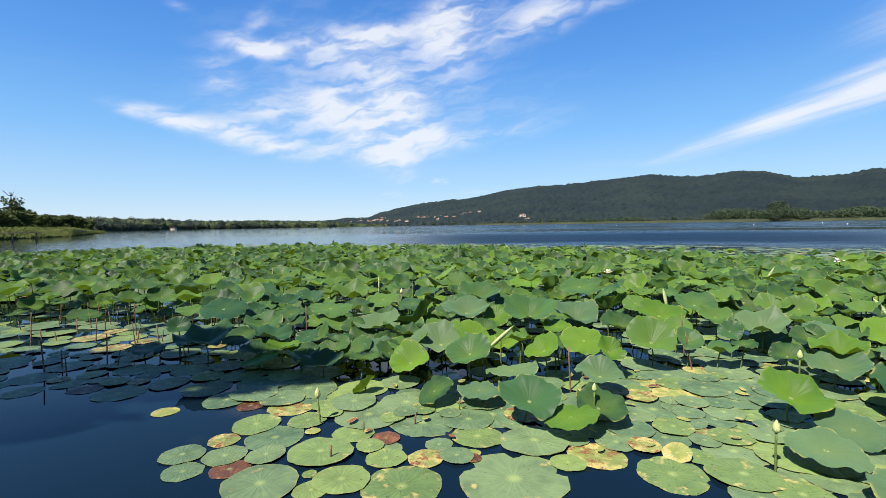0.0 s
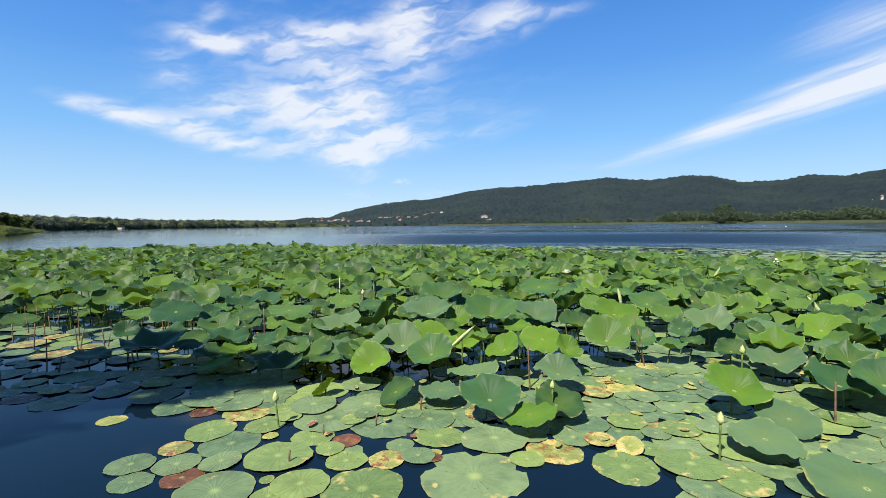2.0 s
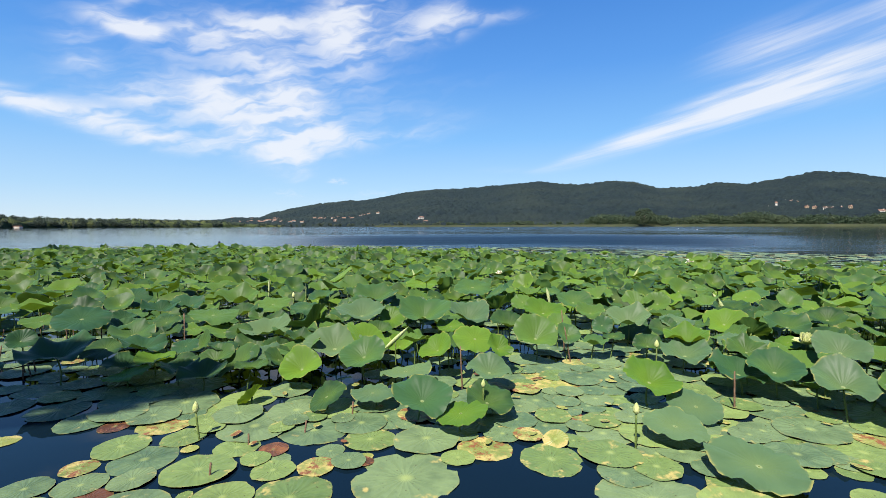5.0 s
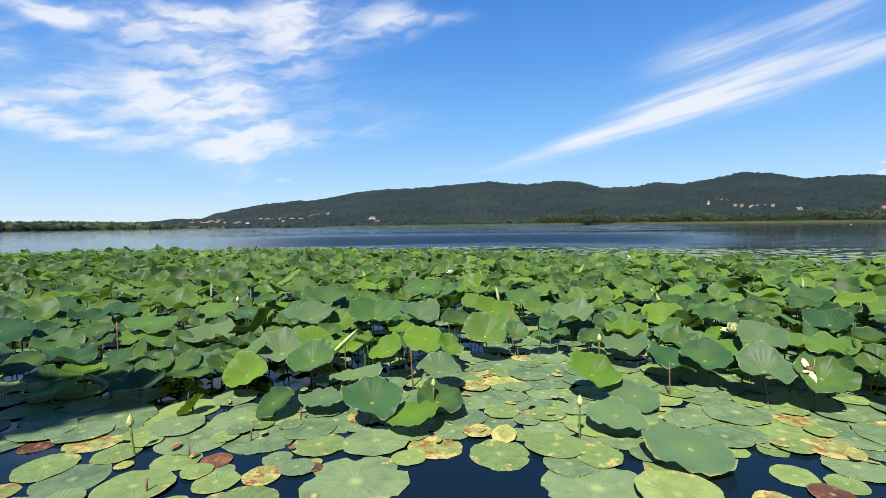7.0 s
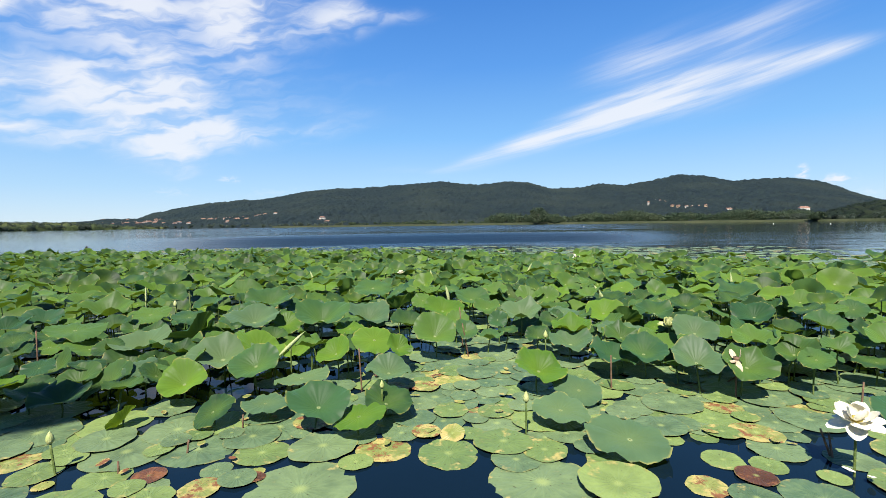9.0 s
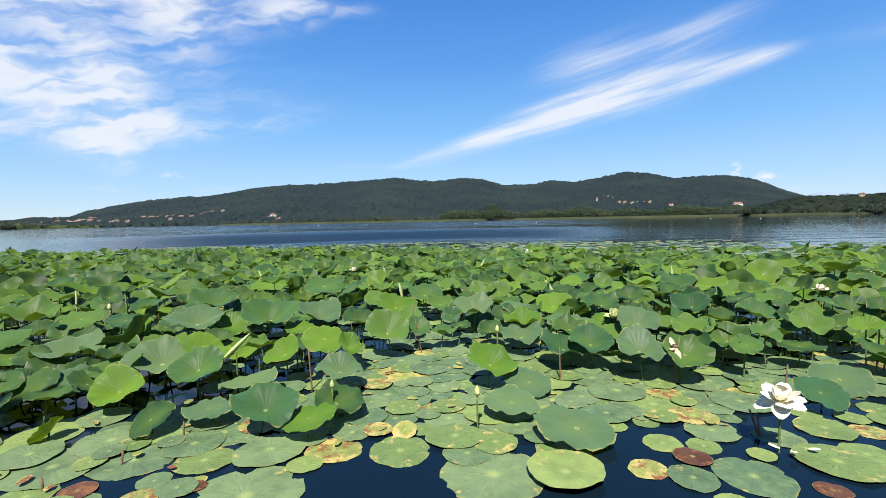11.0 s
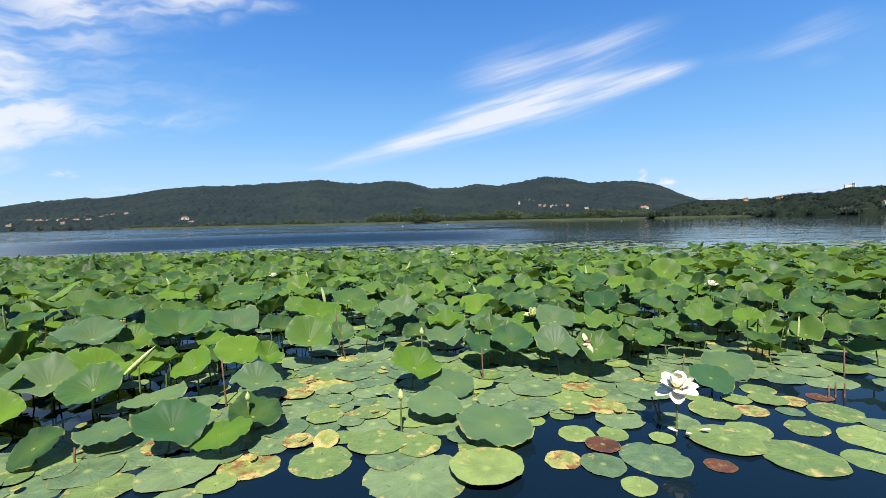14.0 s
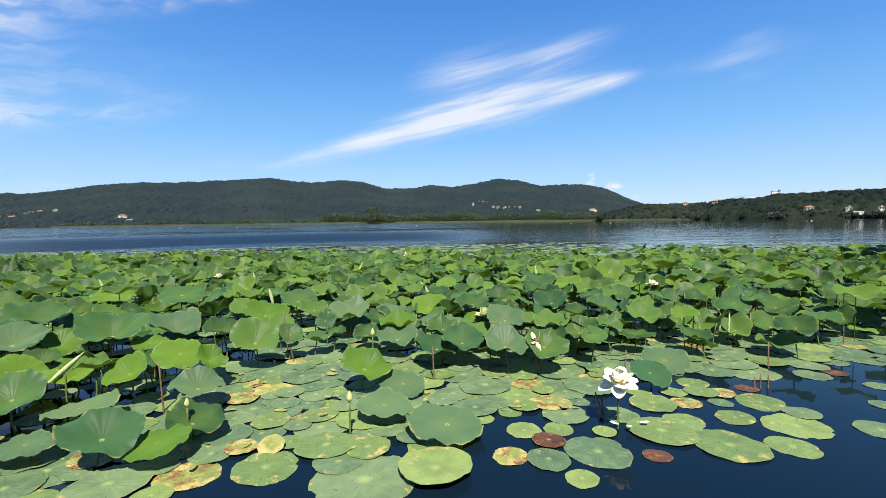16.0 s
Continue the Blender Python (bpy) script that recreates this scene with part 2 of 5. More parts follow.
def plain_material(name, a, b, scale, rough=0.7, relief=0.4, size=0.02, spec=0.3, detail=5.0):
    m, g = material(name)
    a, b = toned(a, b, k=0.8)
    where = place_of(g)
    n1, n2 = g.noise(where, scale, detail, 0.6), g.noise(where, scale * 7, 4.0, 0.6)
    tone = g.mix(g.smooth(n1, 0.3, 0.7), a, b)
    tone = g.mix(g.math("MULTIPLY", n2, 0.35), tone, tuple(0.5 * c for c in a))
    g.add("ShaderNodeOutputMaterial", principled(g, tone, rough, bump_node(g, n2, relief, size), spec))
    return m


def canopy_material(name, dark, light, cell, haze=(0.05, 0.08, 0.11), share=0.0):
    """Treetops far off: each crown with its own tone, low flecks darker, haze mixed in."""
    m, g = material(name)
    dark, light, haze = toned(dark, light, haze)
    where = place_of(g)
    v = g.add("ShaderNodeTexVoronoi", where)
    v.inputs["Scale"].default_value = 1.0 / cell
    each = g.add("ShaderNodeSeparateXYZ", v.outputs["Color"]).outputs[0]
    tone = g.mix(each, dark, light)
    tone = g.mix(g.smooth(g.noise(where, 0.5 / cell, 3.0), 0.35, 0.7, 0.0, 0.5), tone, light)
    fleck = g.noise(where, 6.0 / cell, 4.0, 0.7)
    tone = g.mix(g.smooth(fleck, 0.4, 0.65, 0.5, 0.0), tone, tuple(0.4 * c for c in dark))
    tone = g.mix(g.smooth(g.noise(where, 0.06 / cell, 4.0, 0.6), 0.42, 0.7, 0.0, 0.75), tone, tuple(k * c for k, c in zip((1.25, 1.05, 0.9), light)))
    # distance haze put into the base colour, by share
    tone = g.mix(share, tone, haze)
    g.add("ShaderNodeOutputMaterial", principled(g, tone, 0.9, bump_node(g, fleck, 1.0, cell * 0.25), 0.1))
    return m


LEAF = leaf_material("lotus_leaf", (0.024, 0.066, 0.026), (0.116, 0.219, 0.042), (0.25, 0.42, 0.02), 0.18)
LEAF_LIME = leaf_material("lotus_leaf_young", (0.085, 0.185, 0.024), (0.155, 0.285, 0.034), (0.32, 0.48, 0.02), 0.26, old=0.0)
# dark older leaves; for some of them shade is part of this colour
LEAF_DEEP = leaf_material("lotus_leaf_old", (0.024, 0.074, 0.028), (0.052, 0.128, 0.048), (0.16, 0.32, 0.03), 0.12, old=0.6)
# waxy grey-green, with the sheen of the sky painted into it
LEAF_GREY = leaf_material("lotus_leaf_waxy", (0.082, 0.154, 0.074), (0.126, 0.206, 0.088), (0.20, 0.36, 0.03), 0.15, old=0.0)
LEAF_FAR = leaf_material("lotus_leaf_far", (0.016, 0.048, 0.018), (0.146, 0.262, 0.034), (0.25, 0.42, 0.02), 0.18, relief=0.06)
STATES = {
    "green": pad_material("pad_green", (0.080, 0.144, 0.076), (0.168, 0.236, 0.106), yellow=0.08, brown=0.04, holes=0.12),
    "lime": pad_material("pad_lime", (0.14, 0.215, 0.07), (0.22, 0.295, 0.09), yellow=0.12, brown=0.05, holes=0.14),
    "spotted": pad_material("pad_spotted", (0.11, 0.18, 0.06), (0.16, 0.23, 0.07), yellow=0.25, brown=0.1, holes=0.42),
    "gold": pad_material("pad_gold", (0.20, 0.25, 0.06), (0.30, 0.31, 0.08), yellow=0.6, brown=0.2, holes=0.2),
    "blotched": pad_material("pad_blotched", (0.16, 0.21, 0.06), (0.26, 0.28, 0.08), yellow=0.55, brown=0.55, holes=0.2),
    "dead": pad_material("pad_dead", (0.075, 0.032, 0.02), (0.15, 0.06, 0.035), brown=0.5, holes=0.3),
}
STALK = plain_material("stalk_green", (0.09, 0.15, 0.03), (0.16, 0.20, 0.05), 30.0, 0.5)
DRY = plain_material("stalk_dry", (0.13, 0.07, 0.042), (0.24, 0.15, 0.09), 25.0, 0.75)
BUD = plain_material("bud_skin", (0.42, 0.48, 0.16), (0.62, 0.62, 0.30), 18.0, 0.5)
PETAL = plain_material("petal_cream", (0.88, 0.82, 0.60), (0.92, 0.88, 0.74), 14.0, 0.55, 0.15)
PETAL_OLD = plain_material("petal_faded", (0.52, 0.38, 0.24), (0.72, 0.62, 0.46), 20.0, 0.65)
POD = plain_material("pod_yellow", (0.50, 0.40, 0.06), (0.62, 0.52, 0.14), 40.0, 0.6)
FURL = plain_material("furled_leaf", (0.34, 0.42, 0.16), (0.50, 0.54, 0.26), 12.0, 0.5)
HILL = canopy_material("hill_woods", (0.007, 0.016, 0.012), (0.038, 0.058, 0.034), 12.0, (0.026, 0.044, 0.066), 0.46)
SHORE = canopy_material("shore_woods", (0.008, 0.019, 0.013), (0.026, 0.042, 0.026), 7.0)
def foliage_material(name, dark, light, cell):
    """Clumps of leaves: a tone for each clump, light that passes through."""
    m, g = material(name)
    dark, light = toned(dark, light)
    where = place_of(g)
    tone = g.mix(g.smooth(g.noise(where, 1.0 / cell, 3.0), 0.35, 0.65), dark, light)
    tone = g.mix(g.math("MULTIPLY", g.add("ShaderNodeNewGeometry").outputs["Random Per Island"], 0.6), tone, tuple(0.55 * c for c in dark))
    b = principled(g, tone, 0.7, None, 0.15)
    g.add("ShaderNodeOutputMaterial", g.add("ShaderNodeMixShader", 0.3, b.outputs[0], g.add("ShaderNodeBsdfTranslucent", tone).outputs[0]))
    return m


TREE_LEAVES = foliage_material("tree_leaves", (0.060, 0.090, 0.025), (0.16, 0.19, 0.06), 3.0)
# leaf green turned pale and bluish: shore haze held in the colour
WOOD_LEAVES = foliage_material("wood_leaves", (0.080, 0.112, 0.086), (0.140, 0.172, 0.122), 22.0)
FOOT_LEAVES = foliage_material("foot_leaves", (0.068, 0.108, 0.060), (0.125, 0.160, 0.088), 16.0)
SLOPE_LEAVES = foliage_material("slope_leaves", (0.026, 0.042, 0.036), (0.048, 0.068, 0.052), 13.0)
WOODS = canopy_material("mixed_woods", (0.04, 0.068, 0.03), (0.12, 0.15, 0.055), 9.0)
# rock paled to blue, the haze over far mountains given as base colour
FARTHEST = plain_material("distant_rock", (0.26, 0.33, 0.46), (0.32, 0.40, 0.54), 0.004, 0.9, 0.0, 0.1)
REED = plain_material("reeds", (0.036, 0.046, 0.022), (0.062, 0.068, 0.034), 0.05, 0.8, 0.6, 0.4, 0.1)
GRASS = plain_material("bank_grass", (0.085, 0.11, 0.03), (0.16, 0.18, 0.05), 0.6, 0.85, 0.7, 0.08, 0.1)
BARK = plain_material("bark", (0.05, 0.04, 0.03), (0.12, 0.10, 0.08), 3.0, 0.9, 0.8, 0.05, 0.1)
WALL = plain_material("render_cream", (0.66, 0.61, 0.52), (0.80, 0.75, 0.67), 0.25, 0.85, 0.1, 0.05)
WALL_OCHRE = plain_material("render_ochre", (0.38, 0.27, 0.17), (0.50, 0.37, 0.25), 0.25, 0.85, 0.1, 0.05)
TILES = plain_material("roof_terracotta", (0.25, 0.135, 0.095), (0.34, 0.20, 0.145), 0.8, 0.85, 0.4, 0.1)
DARK = plain_material("window_dark", (0.02, 0.025, 0.03), (0.04, 0.045, 0.05), 1.0, 0.2)
WOOD = plain_material("weathered_wood", (0.10, 0.08, 0.06), (0.18, 0.15, 0.12), 4.0, 0.85)
BUOY = plain_material("buoy_white", (0.75, 0.75, 0.73), (0.82, 0.82, 0.80), 5.0, 0.4)
FEATHER = plain_material("dark_feather", (0.015, 0.015, 0.015), (0.03, 0.03, 0.03), 20.0, 0.6)

# water: dark and still among the leaves, ruffled by a breeze further out
WATER, g = material("lake_water")
where = place_of(g)
far = g.add("ShaderNodeVectorMath", where, operation="LENGTH").outputs["Value"]
drift = g.math("MULTIPLY", g.math("SUBTRACT", g.noise(g.mapped(where, scale=(40, 7, 1)), 1.0, 7.0, 0.7), 0.5), 0.9)
span = g.math("MULTIPLY", far, g.math("ADD", 1.0, drift))
paws = g.smooth(g.noise(g.mapped(where, scale=(38, 9, 1)), 1.0, 5.0, 0.65, 0.3), 0.36, 0.62)
outer = g.math("ADD", 0.05, g.math("MULTIPLY", paws, g.smooth(far, 60.0, 120.0, 0.0, 0.5)))
breeze = g.math("MULTIPLY", g.smooth(span, 24.0, 36.0), g.math("MAXIMUM", g.smooth(span, 45.0, 90.0, 1.0, 0.0), outer))
xy = g.add("ShaderNodeSeparateXYZ", where)
side = g.math("DIVIDE", xy.outputs[0], g.math("MAXIMUM", xy.outputs[1], 1.0))
windy = g.math("MULTIPLY", g.smooth(side, -0.25, 0.12, 0.12, 1.0), g.smooth(side, 0.75, 1.35, 1.0, 0.12))
lee = g.smooth(g.math("SUBTRACT", xy.outputs[0], g.math("MULTIPLY", xy.outputs[1], 1.7)), -60.0, 40.0, 0.9, 0.5)
calm = g.math("ADD", g.smooth(far, 8.0, 20.0, 0.015, 0.09), g.math("MULTIPLY", g.math("MULTIPLY", breeze, windy), lee))
swell = g.math("ADD", g.noise(g.mapped(where, scale=(0.9, 0.55, 1)), 1.0, 4.0, 0.6), g.math("MULTIPLY", g.noise(where, 6.0, 3.0), 0.25))
swell = g.math("ADD", swell, g.math("MULTIPLY", g.noise(g.mapped(where, rot=(0, 0, radians(-30)), scale=(7.0, 2.6, 1)), 1.0, 3.0, 0.55), 5.0))
still = bump_node(g, swell, g.math("MULTIPLY", calm, 0.7), 0.12)
b = principled(g, (0.003, 0.009, 0.016), g.math("ADD", 0.015, g.math("MULTIPLY", g.math("MULTIPLY", breeze, windy), 0.43)), still, 0.2)
b.inputs["IOR"].default_value = 1.333
g.add("ShaderNodeOutputMaterial", b)


# ---- mesh helpers ----
def mesh_of(name, verts, faces, mat, uv=None, soft=True):
    me = bpy.data.meshes.new(name)
    me.from_pydata([tuple(v) for v in verts], [], faces)
    if uv is not None:
        me.uv_layers.new(name="polar").data.foreach_set("uv", np.asarray(uv, dtype=np.float32).ravel())
    if soft:
        me.polygons.foreach_set("use_smooth", [True] * len(me.polygons))
    me.materials.append(mat)
    return me


def child(name, me, parent, m=None, label=""):
    ob = new(name, me)
    ob.parent = parent
    if m is not None:
        ob.matrix_basis = m
    if label:
        ob["label"] = label
    return ob


def part(name, bm, mat, parent, label="", soft=True):
    me = bpy.data.meshes.new(name)
    bm.to_mesh(me)
    bm.free()
    if soft:
        me.polygons.foreach_set("use_smooth", [True] * len(me.polygons))
    me.materials.append(mat)
    return child(name, me, parent, None, label)


def tube(points, radii, sides=6):
    """Verts and faces of a tube along points, capped."""
    verts, faces = [], []
    points = [Vector(p) for p in points]
    for i, p in enumerate(points):
        d = (points[min(i + 1, len(points) - 1)] - points[max(i - 1, 0)]).normalized()
        a = d.orthogonal().normalized()
        b = d.cross(a)
        for k in range(sides):
            w = 2 * math.pi * k / sides
            verts.append(p + radii[i] * (math.cos(w) * a + math.sin(w) * b))
    for i in range(len(points) - 1):
        for k in range(sides):
            n = (k + 1) % sides
            faces.append((i * sides + k, i * sides + n, (i + 1) * sides + n, (i + 1) * sides + k))
    faces.append(tuple(range(sides))[::-1])
    faces.append(tuple(range((len(points) - 1) * sides, len(points) * sides)))
    return verts, faces


def hashed(ix, iy, k):
    v = np.sin(ix * 127.1 + iy * 311.7 + k * 74.7) * 43758.5453
    return v - np.floor(v)


def domes(x, y, cell, height):
    """Tree crowns as jittered rounded tops on a plan."""
    ix, iy = np.floor(x / cell), np.floor(y / cell)
    best = np.zeros_like(x)
    for dx in (-1, 0, 1):
        for dy in (-1, 0, 1):
            cx, cy = ix + dx, iy + dy
            px = (cx + 0.15 + 0.7 * hashed(cx, cy, 1)) * cell
            py = (cy + 0.15 + 0.7 * hashed(cx, cy, 2)) * cell
            r = cell * (0.55 + 0.35 * hashed(cx, cy, 3))
            top = height * (0.45 + 0.75 * hashed(cx, cy, 4))
            q = 1 - ((x - px) ** 2 + (y - py) ** 2) / r ** 2
            best = np.maximum(best, top * np.sqrt(np.clip(q, 0, 1)))
    return best


def waves(a, seed):
    """Smooth noise of one number, about -1 to 1."""
    return (np.sin(a * 1.7 + seed) + 0.6 * np.sin(a * 3.9 + 2.1 * seed) + 0.35 * np.sin(a * 8.3 + 3.7 * seed)) / 1.95


# ---- the lake ----
bm = bmesh.new()
bmesh.ops.create_circle(bm, cap_ends=True, radius=4600, segments=96)
lake = new("water", bpy.data.meshes.new("water"))
bm.to_mesh(lake.data)
bm.free()
lake.data.materials.append(WATER)
tagged(lake, "dark still lake water, ruffled blue further out", "water", kind="structure")


# ---- hills and wooded shores, in azimuth and distance ----
def wooded(name, label, mat, a0, a1, da, near, rise, skyline, dr, cell, crown, foot=0.06, power=1.25, jag=0.0):
    """A wooded slope from the shore at near(az) to a crest at near + rise, whose top stands at the elevations of skyline."""
    a = np.arange(a0, a1 + da, da)
    d0 = near(a)
    crest = np.interp(a, skyline[0::2], skyline[1::2])
    crest = crest + jag * (waves(a * 2.3, 0.7) + 0.6 * waves(a * 7.1, 2.9))
    n = int(rise / dr)
    t = np.concatenate([np.linspace(0, 1, n), [1.06, 1.2, 1.5]])
    A, T = np.meshgrid(a, t, indexing="ij")
    D = d0[:, None] + rise * T
    top = np.tan(np.radians(crest))[:, None] * (d0 + rise)[:, None] + 1.28 - 0.8 * crown
    s = np.clip((T - foot) / (1 - foot), 0, 1)
    s = np.where(T > 1, np.clip(1 - (T - 1) * 1.6, 0, 1), s ** power * (1.25 - 0.25 * s))
    fold = 1 + 0.07 * np.sin(A * 0.55 + T * 2.0 + 1.0) * np.sin(np.pi * np.clip(T, 0, 1))
    X, Y = D * np.sin(np.radians(A)), D * np.cos(np.radians(A))
    Z = 0.8 * np.clip(T / 0.01, 0, 1) - 0.4 + np.maximum(top, 0.5) * s * fold + domes(X, Y, cell, crown) * np.clip(T / 0.02, 0, 1)
    verts = np.stack([X, Y, Z], -1).reshape(-1, 3)
    m = len(t)
    i, j = np.meshgrid(np.arange(len(a) - 1), np.arange(m - 1), indexing="ij")
    q = (i * m + j).ravel()
    faces = np.stack([q, q + 1, q + m + 1, q + m], 1).tolist()
    ob = new(name, mesh_of(name, verts.tolist(), faces, mat))
    return tagged(ob, label, "hill", kind="structure")


SKYLINE = [-16, 0.5, -13, 0.72, -11.5, 0.95, -9, 0.98, -7.8, 1.5, -5.7, 2.0, -2.3, 2.64, 1.1, 3.05, 2.2, 3.0, 4.5, 3.37, 7.9, 4.02, 11.3, 4.38, 14.5, 4.52, 19.2, 4.87, 24.0, 5.22, 26.5, 4.9,
           28.5, 4.77, 31.8, 5.07, 34, 4.92, 36.9, 4.12, 40.3, 4.1, 42.2, 4.47, 44.9, 4.2, 47.3, 4.52, 50.6, 5.16, 53.1, 4.8, 55.5, 4.12,
           58.2, 4.24, 60.3, 4.14, 62.3, 3.76, 63.7, 3.2, 65.2, 2.4, 67, 1.7, 72, 0.6]


def hill_shore(a):
    return np.interp(a, [-16, -5, 5, 40, 60, 75], [1150, 1000, 720, 640, 760, 900])


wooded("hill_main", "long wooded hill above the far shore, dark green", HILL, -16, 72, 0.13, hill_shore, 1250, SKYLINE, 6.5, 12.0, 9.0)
LOW = [-60, 0.9, -37, 0.85, -34, 0.8, -31, 0.76, -29, 0.62, -24, 0.58, -21, 0.66, -18, 0.56, -14.5, 0.55, -13, 0.45, -11, 0.25, -8, 0.12, -4, 0.08]


def low_shore(a):
    return np.interp(a, [-60, -36, -30, -18, -8, -4], [440, 480, 620, 900, 1020, 1050])


wooded("hill_low", "low wooded shore with a ragged treetop line", WOODS, -60, -4, 0.11, low_shore, 260, LOW, 4.0, 13.0, 3.5, 0.0, 0.35, 0.12)
RIGHT = [60, 0.2, 63, 0.75, 65, 1.35, 66.5, 1.6, 70, 1.62, 73, 1.68, 75, 1.95, 78, 1.98, 79, 2.25, 84.5, 2.42, 88, 2.45, 96, 2.5, 104, 2.2]


def right_shore(a):
    return np.interp(a, [60, 66, 80, 104], [760, 720, 620, 560])


wooded("hill_right", "nearer wooded rise along the lake, dark green", SHORE, 60, 104, 0.12, right_shore, 330, RIGHT, 4.0, 9.0, 7.0, 0.0, 0.7)


mountain = wooded("backdrop_mountains", "pale blue distant mountains", FARTHEST, 63, 86, 0.5, lambda a: 3900 + 0 * a, 300, [63, 0.9, 66, 1.6, 68, 2.0, 69.5, 1.85, 72, 1.7, 74, 1.95, 76.8, 2.45, 78, 2.3, 80, 2.2, 83, 1.6, 86, 1.0], 60.0, 40.0, 1.0)


def reed_shore(a):
    return np.interp(a, [4, 40, 60, 90], [700, 622, 735, 590])


wooded("reed_belt", "pale reed belt along the far waterline", REED, 4, 92, 0.15, reed_shore, 26, [4, 0.03, 30, 0.10, 60, 0.08, 92, 0.02], 2.6, 3.0, 1.4, 0.0, 0.3)


# ---- woods along the far shore: clumps of leaves, one mass each ----
def leaf_cloud(middles, size, seed):
    """Small leaf clumps as quads turned every way: rows of x, y, z, half width, half height, count."""
    r = np.random.RandomState(seed)
    P, S = [], []
    for x, y, z, w, h, n in middles:
        d = r.normal(size=(n, 3))
        d *= (r.uniform(0.25, 1, (n, 1)) ** 0.4) / np.linalg.norm(d, axis=1, keepdims=True)
        P.append(np.array([x, y, z]) + d * np.array([w, w, h]))
        S.append(r.uniform(0.6, 1.3, (n, 1)) * size)
    P, S = np.concatenate(P), np.concatenate(S)
    A = r.normal(size=P.shape)
    A /= np.linalg.norm(A, axis=1, keepdims=True)
    B = np.cross(A, r.normal(size=P.shape))
    B /= np.linalg.norm(B, axis=1, keepdims=True)
    V = np.stack([P - A * S, P - 0.2 * A * S + 0.6 * B * S, P + A * S, P - 0.6 * B * S], 1).reshape(-1, 3)
    F = np.arange(len(V)).reshape(-1, 4)
    V[:, 2] = np.maximum(V[:, 2], 0.05)
    return V.tolist(), F.tolist()


rng = random.Random(11)


def wood_rows(count, a0, a1, shore, depth, low, high, per):
    rows = []
    for i in range(count):
        a = rng.uniform(a0, a1)
        d = float(shore(np.array([a]))[0]) + rng.uniform(*depth)
        h = rng.uniform(low, high) * (0.85 + 0.25 * math.sin(a * 0.9 + 1) * math.sin(a * 0.37))
        x, y = d * math.sin(radians(a)), d * math.cos(radians(a))
        for k in range(5):
            w = h * rng.uniform(0.22, 0.42)
            rows.append((x + rng.uniform(-.4, .4) * h, y + rng.uniform(-.3, .3) * h, h * rng.uniform(0.25, 0.78), w, w * rng.uniform(.8, 1.1), per))
    return rows


V, F = leaf_cloud(wood_rows(300, 12, 31, hill_shore, (2, 70), 4, 9, 34) + wood_rows(1500, 29, 63, hill_shore, (4, 90), 9, 18, 40), 1.0, 1)
tagged(new("far_woods", mesh_of("far_woods", V, F, FOOT_LEAVES, soft=False)), "belt of mixed broadleaf trees behind the far reeds", "woods", kind="stuff")
V, F = leaf_cloud(wood_rows(260, 60, 94, right_shore, (0, 40), 6, 12, 60), 0.8, 2)
tagged(new("lakeside_woods", mesh_of("lakeside_woods", V, F, WOOD_LEAVES, soft=False)), "lakeside trees below the wooded rise", "woods", kind="stuff")


def slope_rows(count, a0, a1, shore, rise, skyline, power, low, high, per):
    """Trees spread over a slope from its foot to its crest."""
    rows = []
    for i in range(count):
        a, t = rng.uniform(a0, a1), rng.random()
        d0 = float(shore(np.array([a]))[0])
        d = d0 + rise * t
        top = math.tan(radians(float(np.interp(a, skyline[0::2], skyline[1::2])))) * (d0 + rise) + 1.28 - 5.0
        z = max(top, 0.5) * t ** power * (1.25 - 0.25 * t)
        h = rng.uniform(low, high)
        x, y = d * math.sin(radians(a)), d * math.cos(radians(a))
        for k in range(3):
            w = h * rng.uniform(0.28, 0.45)
            rows.append((x + rng.uniform(-.35, .35) * h, y + rng.uniform(-.3, .3) * h, z + h * rng.uniform(0.3, 0.75), w, w * rng.uniform(.7, 1.0), per))
    return rows


V, F = leaf_cloud(slope_rows(900, 62, 96, right_shore, 330, RIGHT, 0.7, 5, 9, 44), 0.75, 5)
tagged(new("hillside_woods", mesh_of("hillside_woods", V, F, SLOPE_LEAVES, soft=False)), "mixed broadleaf trees covering the wooded rise", "woods", kind="stuff")
V, F = leaf_cloud(slope_rows(800, -40, -6, low_shore, 260, LOW, 0.35, 4, 9, 40), 0.8, 6)
tagged(new("low_hill_woods", mesh_of("low_hill_woods", V, F, WOOD_LEAVES, soft=False)), "broadleaf trees covering the low shore", "woods", kind="stuff")
V, F = leaf_cloud(wood_rows(480, -38, -13, low_shore, (-3, 40), 3, 11, 60), 0.7, 3)
tagged(new("low_shore_woods", mesh_of("low_shore_woods", V, F, WOOD_LEAVES, soft=False)), "round green trees along the low shore", "woods", kind="stuff")
V, F = leaf_cloud(wood_rows(110, -15, 12, hill_shore, (-4, 30), 4, 8, 60), 0.8, 4)
tagged(new("village_trees", mesh_of("village_trees", V, F, WOOD_LEAVES, soft=False)), "trees among the lakeside village houses", "woods", kind="stuff")


